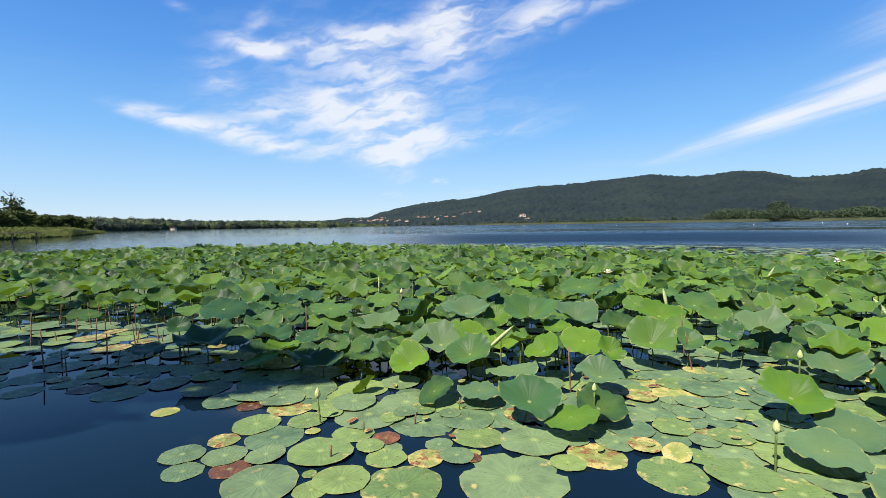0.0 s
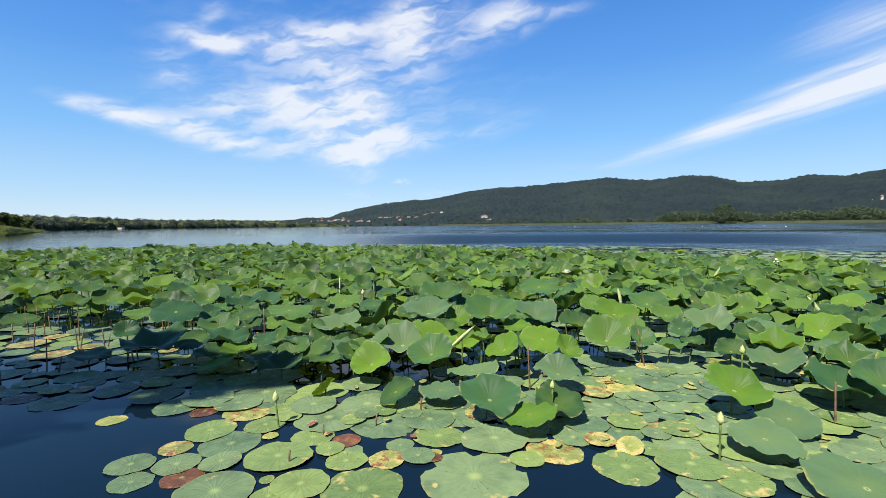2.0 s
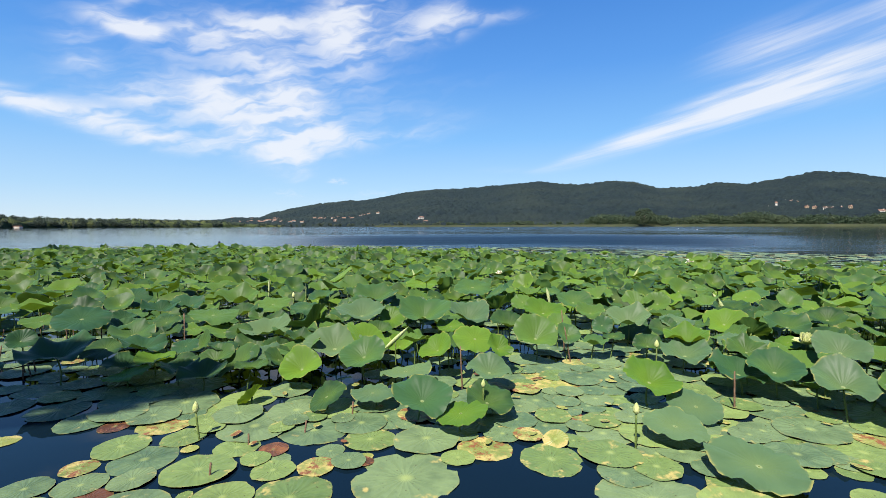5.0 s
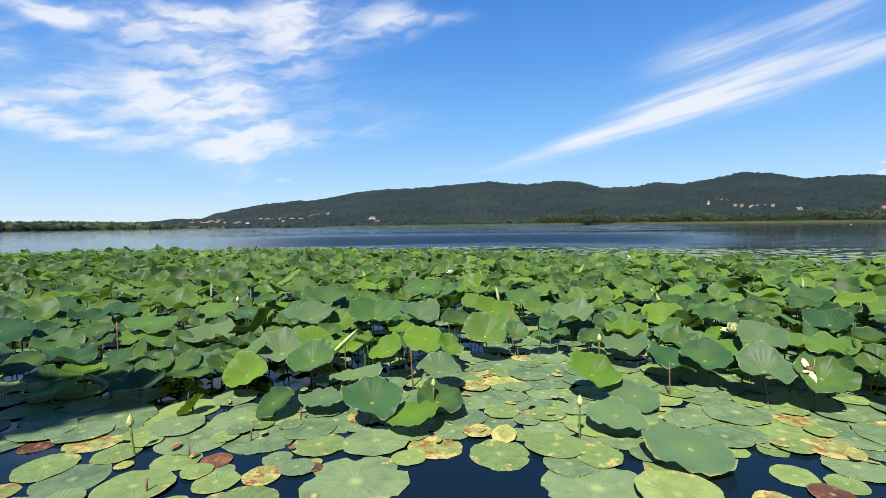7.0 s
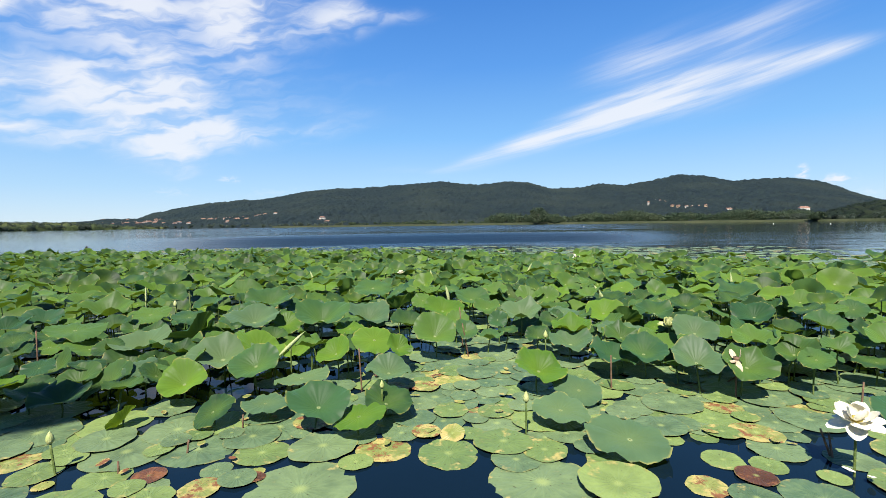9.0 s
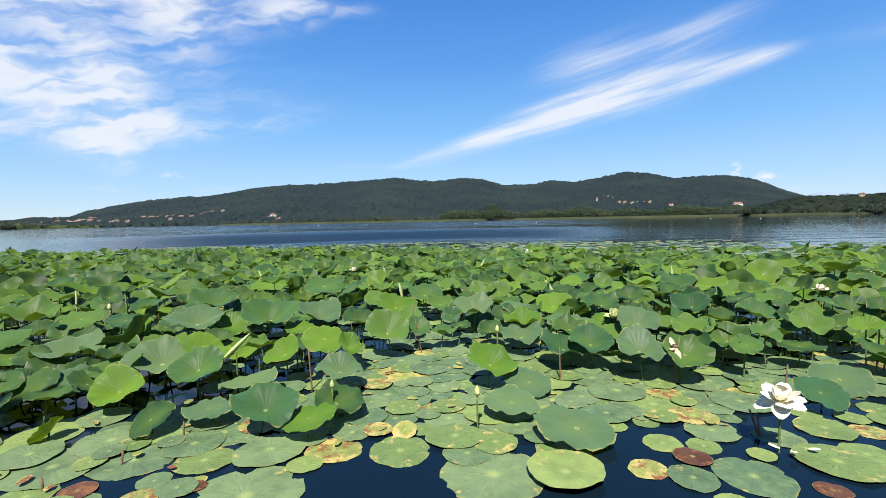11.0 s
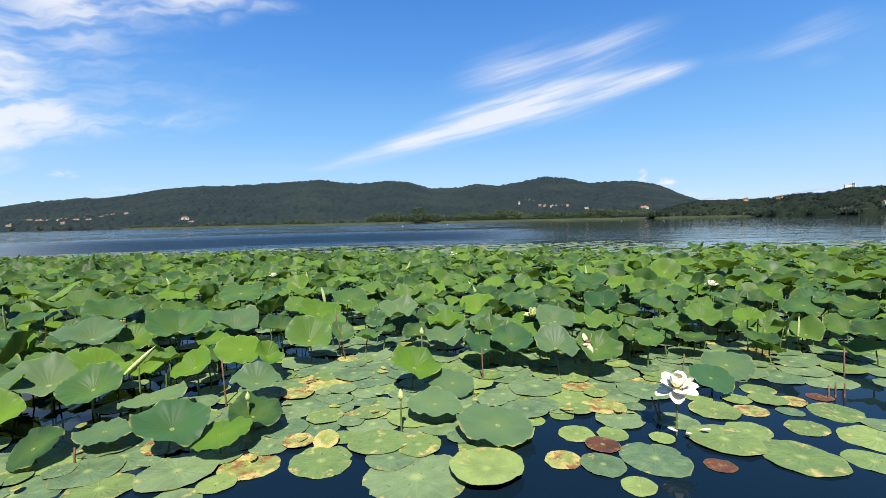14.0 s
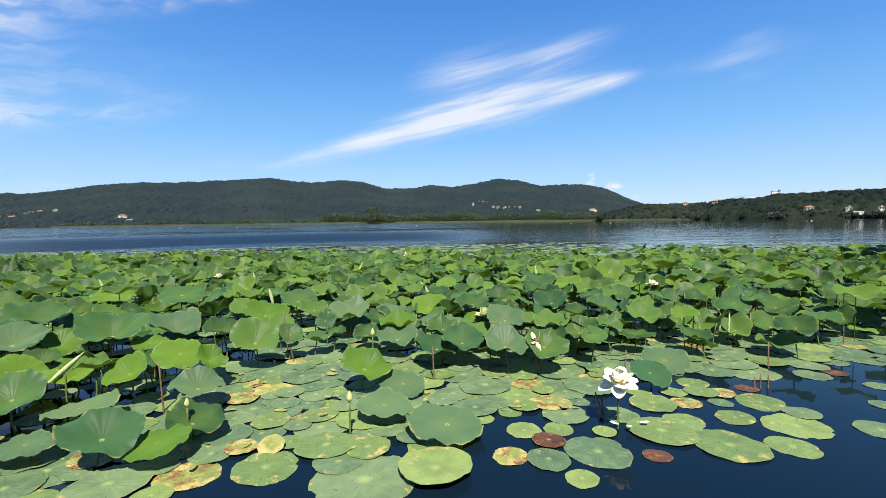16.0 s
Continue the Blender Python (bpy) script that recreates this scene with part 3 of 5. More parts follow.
def far_tree(az, dist, height, width, seed):
    """A broad round tree far off."""
    r = random.Random(seed)
    x, y = dist * math.sin(radians(az)), dist * math.cos(radians(az))
    top = tagged(new("tree"), "broad light-green tree on the far shore", "tree", "trees on the far shore")
    top.matrix_basis = pose(x, y, 0.3)
    v, f = tube([(0, 0, 0), (0.1, 0, height * 0.3), (0.3, 0.2, height * 0.6)], [0.5, 0.4, 0.25])
    child("trunk", mesh_of("trunk", v, f, BARK), top)
    rows = []
    for k in range(34):
        w, q, e = r.uniform(0, 6.28), math.sqrt(r.random()), r.random()
        s = math.sin(math.pi * (0.2 + 0.75 * e)) * width * 0.42
        rows.append((q * s * math.cos(w), q * s * math.sin(w), height * (0.18 + 0.72 * e), width * r.uniform(0.08, 0.16), width * r.uniform(0.06, 0.12), 60))
    V, F = leaf_cloud(rows, 0.9, seed)
    child("crown", mesh_of("crown", V, F, FOOT_LEAVES, soft=False), top)


far_tree(35.4, 632, 23, 38, 1)
far_tree(37.4, 634, 10, 17, 2)
far_tree(58.0, 735, 10, 16, 3)
far_tree(62.5, 725, 11, 22, 4)


# ---- houses on the slopes ----
def slope_place(az, elev):
    """Where a line of sight at that azimuth and elevation meets the wooded slopes."""
    a = np.array([az])
    if az > 66:
        d0, rise, crest, foot, power = float(right_shore(a)[0]), 330, np.interp(az, RIGHT[0::2], RIGHT[1::2]), 0.0, 0.7
    else:
        d0, rise, crest, foot, power = float(hill_shore(a)[0]), 1250, np.interp(az, SKYLINE[0::2], SKYLINE[1::2]), 0.06, 1.25
    top = math.tan(radians(crest)) * (d0 + rise) + 1.28 - 5
    for t in np.linspace(0.0, 1, 400):
        s = max(0.0, (t - foot) / (1 - foot))
        s = s ** power * (1.25 - 0.25 * s)
        h = 0.4 + max(top, 0.5) * s
        d = d0 + rise * t
        if math.degrees(math.atan2(h + 5.0 - 1.28, d)) >= elev:
            break
    return d, h + 3.0


def house_mesh(w, l, h, ridge):
    wall = bmesh.new()
    bmesh.ops.create_cube(wall, size=1)
    for v in wall.verts:
        v.co = Vector((v.co.x * w, v.co.y * l, -1.5 if v.co.z < 0 else h))
    o = 0.5
    V = [(-w / 2 - o, -l / 2 - o, h), (w / 2 + o, -l / 2 - o, h), (w / 2 + o, l / 2 + o, h), (-w / 2 - o, l / 2 + o, h),
         (-w / 2 - o, -l / 2 - o, h + 0.3), (w / 2 + o, -l / 2 - o, h + 0.3), (w / 2 + o, l / 2 + o, h + 0.3), (-w / 2 - o, l / 2 + o, h + 0.3),
         (-w / 2 + w * 0.12, 0, h + ridge), (w / 2 - w * 0.12, 0, h + ridge)]
    Fc = [(0, 3, 2, 1), (0, 1, 5, 4), (1, 2, 6, 5), (2, 3, 7, 6), (3, 0, 4, 7), (4, 5, 9, 8), (6, 7, 8, 9), (5, 6, 9), (7, 4, 8)]
    return wall, V, Fc


def house(az, elev, w, h, wall_mat=None, label="cream rendered house with a terracotta roof on the slope", flat=False, ridge=None, up=0.0):
    d, z = slope_place(az, elev)
    z += up
    top = tagged(new("house"), label, "house", "houses round the lake")
    top.matrix_basis = pose(d * math.sin(radians(az)), d * math.cos(radians(az)), z, 0, 0, -az + rng.uniform(-25, 25))
    l = w * rng.uniform(0.6, 0.8)
    wall, V, Fc = house_mesh(w, l, h, (0.6 if flat else (ridge or w * 0.22)))
    part("wall", wall, wall_mat or WALL, top, soft=False)
    roof = child("roof", mesh_of("roof", V, Fc, TILES if not flat else WALL, soft=False), top)
    if not flat:
        bm = bmesh.new()
        bmesh.ops.create_cube(bm, size=1, matrix=pose(w * 0.2, 0.1 * l, h + 0.8 * w * 0.22 + 0.6) @ Matrix.Diagonal((0.6, 0.6, 1.6, 1)))
        part("chimney", bm, wall_mat or WALL, roof, soft=False)
    storeys = max(1, int(h / 3))
    for s in range(storeys):
        for k in range(max(2, int(w / 3.5))):
            bm = bmesh.new()
            bmesh.ops.create_cube(bm, size=1)
            n = max(2, int(w / 3.5))
            for v in bm.verts:
                v.co = Vector((v.co.x * 1.1 + (k + 0.5) * w / n - w / 2, v.co.y * 0.12 - l / 2 - 0.02, v.co.z * 1.4 + 1.7 + 3 * s))
            part("window", bm, DARK, top, soft=False)
    return top


for az_h, el_h, w_h, h_h in ((-12.7, .42, 8, 4), (-12.0, .46, 9, 4), (-11.1, .42, 7, 4), (-10.4, .5, 8, 4), (-9.9, .5, 10, 4), (-9.0, .42, 9, 4), (-8.4, .5, 8, 5), (-8.0, .52, 11, 6), (-7.5, .6, 8, 4),
                             (-6.7, .45, 8, 4), (-5.7, .34, 8, 5), (-4.4, .34, 8, 5), (-3.0, .86, 9, 4), (-2.3, .8, 11, 4), (-1.9, .95, 8, 4), (-1.6, .86, 8, 4), (-0.8, .86, 10, 4), (-0.2, .95, 8, 4),
                             (0.4, .86, 9, 4), (1.0, 1.0, 8, 4), (2.7, 1.25, 7, 4), (3.3, 1.35, 7, 4), (4.4, 1.46, 7, 4), (2.4, 1.1, 8, 4)):
    house(az_h, el_h, w_h, h_h, WALL_OCHRE if int(w_h) % 3 == 0 else WALL)
for k in range(18):
    house(rng.uniform(-13.5, 1.5), rng.uniform(.4, .62) + (0.35 if k % 3 == 0 else 0.0), rng.uniform(6, 10), rng.uniform(3, 4.5), WALL if k % 3 else WALL_OCHRE, up=0.5)
house(9.6, .78, 9, 6, WALL, "white lakeside villa with a terracotta roof")
house(9.2, .62, 6, 4, WALL)
house(10.2, .34, 8, 5, WALL_OCHRE, "ochre boathouse with a terracotta roof by the water")
for az_h, el_h, w_h, h_h in ((44.4, 1.7, 7, 4), (46.0, 1.78, 8, 4), (46.8, 1.76, 9, 4), (48.2, 2.3, 9, 5), (49.1, 2.2, 8, 4), (48.7, 2.3, 7, 5), (49.9, 1.74, 8, 4), (50.5, 1.68, 8, 4),
                             (51.3, 1.6, 9, 4), (52.4, 1.6, 7, 4), (53.1, 1.66, 8, 4), (55.2, 1.25, 14, 3), (51.8, 1.58, 7, 4)):
    house(az_h, el_h, 0.68 * w_h, 0.8 * h_h, WALL_OCHRE if int(w_h) % 4 == 0 else WALL)
house(47.5, 1.8, 3.2, 9, WALL, "cream church tower with a tiled cap in the hill village", ridge=2.5)
house(61.4, 1.0, 14, 5, WALL, "white villa with a red roof among trees")
house(71.0, 1.5, 6, 3, WALL_OCHRE, up=3)
house(73.8, 1.6, 7, 2.5, WALL_OCHRE, up=3)
house(78.9, 2.2, 8, 5, BUOY, "white block with a flat roof on the crest", flat=True, up=4)
house(79.3, 2.2, 3.5, 7, BUOY, "pale stair tower on the crest", flat=True, up=4)
house(81.6, .8, 7, 3, WALL, up=1)
house(84.5, .7, 5, 2.5, WALL, up=1)
house(85.2, .5, 7, 1.6, WALL, "long low pale shed by the shore", flat=True)
house(86.7, .7, 4, 2.5, WALL, up=1)
d_b = 600
boat = tagged(new("boathouse"), "small white boathouse with a red roof on the low shore", "house")
boat.matrix_basis = pose(d_b * math.sin(radians(-29.8)), d_b * math.cos(radians(-29.8)), -0.2, 0, 0, -8)
wall, V, Fc = house_mesh(5, 4, 1.6, 0.7)
part("wall", wall, WALL, boat, soft=False)
child("roof", mesh_of("roof", V, Fc, TILES, soft=False), boat)


# ---- bank with reeds and trees ----
def bank(name, label, pts, mat):
    """A low grassy bank between an outer and an inner edge, each given by azimuth and distances."""
    V, F = [], []
    cols = 60
    az_n = np.linspace(pts[0][0], pts[-1][0], cols)
    lo = np.interp(az_n, [p[0] for p in pts], [p[1] for p in pts])
    hi = np.interp(az_n, [p[0] for p in pts], [p[2] for p in pts])
    for i in range(cols):
        for j in range(14):
            t = (j / 13) ** 1.6
            d = lo[i] + (hi[i] - lo[i]) * t
            x, y = d * math.sin(radians(az_n[i])), d * math.cos(radians(az_n[i]))
            z = -0.15 + 2.0 * min(1, t / 0.06) * math.sin(math.pi * min(1, 0.3 + 0.7 * t)) ** 0.5 * min(1, (1 - t) * 4) * min(1.0, 0.12 + (-35.4 - az_n[i]) / 3.0) + 0.2 * noise.noise(Vector((x, y, 0)) * 0.2)
            V.append((x, y, z))
    for i in range(cols - 1):
        for j in range(13):
            q = i * 14 + j
            F.append((q, q + 1, q + 15, q + 14))
    return tagged(new(name, mesh_of(name, V, F, mat)), label, "bank", kind="structure")


bank("ground_bank", "low grassy lake bank", [(-56, 84, 330), (-43, 97, 330), (-41, 102, 320), (-38.4, 116, 300), (-37.3, 147, 280), (-35.4, 232, 236)], GRASS)

V, F, n = [], [], 0
for i in range(32000):
    a = -55 + 19.3 * rng.random()
    lo = float(np.interp(a, [-56, -43, -41, -38.4, -37.3, -35.4], [84, 97, 102, 116, 147, 232]))
    d = lo + rng.random() ** 2 * 22
    x, y = d * math.sin(radians(a)), d * math.cos(radians(a))
    h, w, t, s = rng.uniform(0.2, 0.75) * (0.7 + 0.6 * noise.noise(Vector((x, y, 0)) * 0.3)), rng.uniform(0.03, 0.07), rng.uniform(0, 3.14), rng.uniform(-.35, .35)
    c, q = w * math.cos(t), w * math.sin(t)
    u = min(1.5, max(0.0, (d - lo) * 0.12)) * min(1.0, 0.12 + (-35.4 - a) / 3.0)
    V += [(x - c, y - q, u - 0.1), (x + c, y + q, u - 0.1), (x + c * .8 + s * .4, y + q * .8, u + h * .6), (x - c * .8 + s * .4, y - q * .8, u + h * .6), (x + s, y + .1, u + h)]
    F += [(n, n + 1, n + 2, n + 3), (n + 3, n + 2, n + 4)]
    n += 5
tagged(new("reeds", mesh_of("reeds", V, F, GRASS)), "dense green reeds along the near bank", "reeds", kind="stuff")


def leafy(count, size, spread, seed, squash=0.8):
    """A crown: many small leaf clumps on lobes round a middle."""
    r = random.Random(seed)
    lobes = [(r.uniform(-.6, .6), r.uniform(-.6, .6), r.uniform(-.55, .6), r.uniform(.3, .55)) for _ in range(16)]
    V, F, n = [], [], 0
    for i in range(count):
        lx, ly, lz, lr = lobes[i % 16]
        d = Vector((r.gauss(0, 1), r.gauss(0, 1), r.gauss(0, 1))).normalized() * lr * r.random() ** 0.33
        c = Vector(((lx + d.x) * spread, (ly + d.y) * spread, (lz + d.z) * spread * squash))
        a = Vector((r.gauss(0, 1), r.gauss(0, 1), r.gauss(0, 1))).normalized()
        b = a.orthogonal().normalized()
        s = size * r.uniform(.6, 1.3)
        V += [c - a * s, c + b * s * .5 - a * .1 * s, c + a * s, c - b * s * .5]
        F.append((n, n + 1, n + 2, n + 3))
        n += 4
    return V, F


def bank_tree(az, dist, height, spread, seed, bare=False, label="leafy green tree on the lake bank"):
    r = random.Random(seed)
    top = tagged(new("tree"), label, "tree", "trees on the bank")
    top.matrix_basis = pose(dist * math.sin(radians(az)), dist * math.cos(radians(az)), 0.35)
    pts = [Vector((0.25 * math.sin(k + seed), 0.2 * math.cos(k * 1.3), height * k * (0.19 if bare else 0.14))) for k in range(6)]
    V, F = tube(pts, [0.035 * height * (1 - 0.15 * k) for k in range(6)], 8)
    n = len(V)
    for k in range(14 if bare else 7):
        p = pts[2 + k % 4]
        w = r.uniform(0, 6.28)
        q = p + Vector((math.cos(w), math.sin(w), r.uniform(.5, 1.2))) * spread * r.uniform(.3, .55)
        m = (p + q) / 2 + Vector((0, 0, -0.1 * spread))
        v, f = tube([p, m, q], [0.012 * height, 0.008 * height, 0.003 * height], 5)
        V += v
        F += [tuple(i + n for i in x) for x in f]
        n = len(V)
        if bare:
            for _ in range(3):
                e = q + Vector((r.uniform(-1, 1), r.uniform(-1, 1), r.uniform(0, 1))) * spread * 0.3
                v, f = tube([m, (m + e) / 2, e], [0.006 * height, 0.004 * height, 0.002 * height], 4)
                V += v
                F += [tuple(i + n for i in x) for x in f]
                n = len(V)
    child("trunk", mesh_of("trunk", V, F, BARK), top)
    v, f = leafy(260 if bare else 3200, 0.32, spread, seed)
    lift = height * (0.72 if bare else 0.58)
    child("crown", mesh_of("crown", [(p[0], p[1], p[2] + lift) for p in v], f, TREE_LEAVES, soft=False), top)


bank_tree(-42.55, 150, 9.6, 2.6, 3, True, "half-bare old tree on the lake bank")
bank_tree(-42.0, 152, 9.4, 1.5, 5, False, "slender dark conifer-like tree on the bank")
for k, (a, d, h, s) in enumerate(((-44.8, 140, 5.6, 4.0), (-43.4, 135, 5.0, 3.4), (-42.1, 140, 5.2, 3.2), (-41.0, 160, 4.8, 3.4), (-40.1, 170, 5.0, 3.2), (-39.2, 185, 5.6, 2.8),
                                 (-38.6, 190, 6.0, 3.0), (-37.8, 200, 5.4, 2.8), (-37.2, 215, 5.6, 3.0), (-46, 140, 6.5, 4.4), (-48, 130, 7, 5))):
    bank_tree(a, d, h, s, 20 + k)


# ---- the lotus bed ----
rng = random.Random(5)
nrng = np.random.RandomState(7)


def blade(kind, rings, segs, seed):
    """Verts, faces and polar uv of a round leaf of radius 1, middle at the origin.
    kind 'cup': a raised, wavy shallow funnel; 'pad': flat on the water; 'dish': a flat leaf with a turned-up rim."""
    r = np.random.RandomState(seed)
    p = r.uniform(0, 6.28, 8)
    th = np.arange(segs) * 2 * np.pi / segs
    verts, rho = [(0, 0, 0)], np.linspace(0, 1, rings + 1)[1:] ** (0.9 if kind == "cup" else 0.8)
    lift, fold, wav, k = r.uniform(0.38, 0.70), r.uniform(-0.13, 0.14), r.uniform(0.07, 0.15), r.randint(3, 6)
    if kind == "cup" and seed % 4 == 3:
        lift, fold, wav = r.uniform(0.06, 0.16), 0.5 * fold, 0.05
    fine = 1.0 if segs > 40 else 0.0
    for q in rho:
        edge = 1 + (0.05 * q * np.cos(th + p[7]) if kind == "cup" else 0.0) + q * q * ((0.045 if kind == "cup" else 0.035) * np.sin(2 * th + p[0]) + (0.026 if kind == "cup" else 0.02) * np.sin(3 * th + p[1]) + (0.011 if kind == "cup" else 0.016) * np.sin(7 * th + p[2]) + (0.012 if kind == "cup" else 0.013) * np.sin(13 * th + p[6] + 1.5 * np.sin(3 * th + p[5])))
        if kind == "cup":
            z = lift * (q ** 1.2 - 0.14 * q ** 5) + fold * q ** 2 * np.cos(2 * th + p[3]) + wav * q ** 2.5 * np.sin(k * th + p[4] + 0.7 * np.sin(th + p[2])) + 0.036 * q ** 3.5 * np.sin(7 * th + p[6]) + fine * 0.030 * q ** 5 * np.sin(11 * th + p[5]) + fine * (0.024 if lift < 0.2 else 0.016) * q ** 7 * np.sin(19 * th + p[1] + 2 * np.sin(2 * th))
            z = z - 0.05 * q ** 5 * (1 + np.sin(2 * th + p[7])) + (0.005 * q ** 0.7 * np.cos(22 * th) if segs > 60 else 0.0)
        elif kind == "dish":
            z = 0.02 * q ** 2 * np.sin(3 * th + p[3]) + 0.10 * q ** 7 + 0.015 * q ** 3 * np.sin(8 * th + p[4])
        else:
            z = 0.014 * q ** 2 * np.sin(k * th + p[3]) + 0.007 * q ** 4 * np.sin(11 * th + p[4]) - 0.008 * q ** 6
        verts += list(zip(q * edge * np.cos(th), q * edge * np.sin(th), z))
    faces, uv = [], []
    for i in range(segs):
        n = (i + 1) % segs
        a, b = i / segs, (i + 1) / segs
        faces.append((0, 1 + i, 1 + n))
        uv += [((a + b) / 2, 0), (a, rho[0]), (b, rho[0])]
        for j in range(rings - 1):
            s, t = 1 + j * segs, 1 + (j + 1) * segs
            faces.append((s + i, t + i, t + n, s + n))
            uv += [(a, rho[j]), (a, rho[j + 1]), (b, rho[j + 1]), (b, rho[j])]
    return np.array(verts), faces, uv


CUPS = {tone: [mesh_of("blade", *blade("cup", 10, 66, s)[:2], m, blade("cup", 10, 66, s)[2]) for s in range(16)] for tone, m in (("", LEAF), ("lime", LEAF_LIME), ("deep", LEAF_DEEP), ("grey", LEAF_GREY))}
RIMS = [float(np.mean([v.co.z for v in me.vertices[-66:]])) for me in CUPS[""]]          # height of the rim over the middle
PADS = {state: [mesh_of("floating_pad", *blade("pad", 6, 40, s)[:2], m, blade("pad", 6, 40, s)[2]) for s in range(5)] for state, m in STATES.items()}
DISH = mesh_of("floating_dish", *blade("dish", 9, 48, 3)[:2], STATES["lime"], blade("dish", 9, 48, 3)[2])


def stalk_mesh(name, mat, bend, radius):
    v, f = tube([(bend * math.sin(math.pi * k / 5), 0.4 * bend * math.sin(2 * math.pi * k / 5), k / 5) for k in range(6)], [radius] * 6, 6)
    return mesh_of(name, v, f, mat)


STALKS = [stalk_mesh("stalk", STALK, b, 0.006) for b in (0.012, -0.02, 0.03)]
taken = []          # x, y, radius of every floating leaf placed so far
layers = []         # which layer each of them lies in, so that those that overlap lie on one another
standing = []       # the same for raised leaves
SAY = {"green": "grey-green round lotus leaf lying flat on the water", "lime": "fresh light-green round lotus leaf on the water",
       "spotted": "green floating lotus leaf with brown spots and holes", "gold": "yellowing round lotus leaf floating on the water",
       "blotched": "yellow floating lotus leaf with brown decayed blotches", "dead": "dead reddish-brown lotus leaf sunk at the surface"}


def pad(x, y, r, state, z=None):
    i = len(taken)
    ob = new("floating_pad", PADS[state][i % 5])
    below = {k for (a, b, q), k in zip(taken, layers) if math.hypot(x - a, y - b) < 1.04 * (r + q)}
    layer = min(k for k in range(len(below) + 1) if k not in below)
    layers.append(layer)
    lift = 0.004 + 0.005 * layer if z is None else z
    ob.matrix_basis = pose(x, y, lift, rng.uniform(-.4, .4), rng.uniform(-.4, .4), rng.uniform(0, 360)) @ Matrix.Diagonal((r, r * rng.uniform(.9, 1.05), r, 1))
    taken.append((x, y, r))
    return tagged(ob, SAY[state], "lotus leaf", "floating lotus leaves")


def raised(x, y, z, r, tilt, heading, tone=""):
    """A leaf on its stalk; its face is tilted by so many degrees towards the azimuth heading."""
    i = len(standing)
    variant = 3 + 4 * (i % 4) if z < 0.13 and r > 0.12 else i % 16
    look_of = "broad green wavy lotus leaf" if r > 0.21 else "small green cupped lotus leaf" if r < 0.14 else "green wavy lotus leaf"
    stand = "low over the water" if z < 0.16 else "on a tall stalk" if z > 0.34 else "on a stalk above water"
    if tone:
        look_of = look_of.replace("wavy ", "").replace("cupped ", "").replace("green", {"lime": "fresh yellow-green", "deep": "dark blue-green", "grey": "grey-green"}[tone])
    if tilt > 28:
        look_of = look_of.replace("lotus", "steeply tilted lotus")
    tip = pose(x, y, z, 0, 0, -heading) @ pose(0, 0, 0, -tilt) @ pose(0, 0, -0.9 * RIMS[variant] * r, 0, 0, rng.uniform(0, 360))
    foot = tip.translation
    top = tagged(new("lotus_leaf"), look_of + " " + stand, "lotus leaf", "raised lotus leaves")
    top.matrix_basis = pose(foot.x, foot.y, 0)
    child("blade", CUPS[tone][variant], top, pose(-foot.x, -foot.y, 0) @ tip @ Matrix.Diagonal((r, r, r, 1)))
    child("stalk", STALKS[i % 3], top, pose(0, 0, -0.12, 0, 0, 71 * i) @ Matrix.Diagonal((1, 1, foot.z + 0.122, 1)))
    standing.append((x, y, r))
    return top


# floating leaves: place, radius, state
pad(3.97, 0.14, 0.134, "green")
pad(4.50, 0.16, 0.087, "green")
pad(4.96, 0.21, 0.097, "green")
pad(5.74, 0.32, 0.134, "green")
pad(6.49, 0.37, 0.173, "green")
pad(3.35, 0.47, 0.136, "lime")
pad(5.13, 0.48, 0.082, "dead")
pad(5.95, 0.49, 0.187, "green")
pad(3.69, 0.51, 0.184, "lime")
pad(3.94, 0.52, 0.105, "green")
pad(5.48, 0.54, 0.118, "green")
pad(4.93, 0.61, 0.129, "green")
pad(5.21, 0.68, 0.148, "green")
pad(3.12, 0.72, 0.200, "spotted")
pad(3.98, 0.76, 0.166, "spotted")
pad(6.11, 0.77, 0.184, "lime")
pad(3.57, 0.81, 0.125, "spotted")
pad(5.30, 0.90, 0.192, "green")
pad(4.22, 0.90, 0.082, "dead")
pad(3.78, 0.95, 0.077, "green")
pad(2.72, 0.96, 0.073, "dead")
pad(4.67, 0.97, 0.200, "green")
pad(3.98, 1.00, 0.099, "blotched")
pad(3.27, 1.02, 0.136, "lime")
pad(3.03, 1.06, 0.203, "spotted")
pad(3.89, 1.11, 0.120, "lime")
pad(3.61, 1.12, 0.106, "blotched")
pad(5.77, 1.13, 0.193, "green")
pad(2.23, 1.13, 0.084, "lime")
pad(2.54, 1.21, 0.186, "green")
pad(4.50, 1.22, 0.178, "green")
pad(4.07, 1.23, 0.119, "spotted")
pad(5.23, 1.24, 0.209, "green")
pad(3.75, 1.26, 0.095, "lime")
pad(3.44, 1.28, 0.163, "spotted")
pad(2.79, 1.30, 0.073, "lime")
pad(2.27, 1.35, 0.118, "green")
pad(3.09, 1.36, 0.131, "green")
pad(3.60, 1.45, 0.098, "lime")
pad(2.45, 1.47, 0.096, "dead")
pad(2.63, 1.52, 0.093, "lime")
pad(2.16, 1.52, 0.099, "blotched")
pad(2.85, 1.61, 0.154, "green")
pad(3.11, 1.66, 0.077, "green")
pad(2.47, 1.66, 0.111, "lime")
pad(2.94, 1.78, 0.145, "blotched")
pad(3.58, 1.85, 0.131, "blotched")
pad(2.63, 1.89, 0.084, "spotted")
pad(1.46, 1.89, 0.264, "green")
pad(1.95, 1.90, 0.162, "spotted")
pad(2.70, 1.97, 0.104, "green")
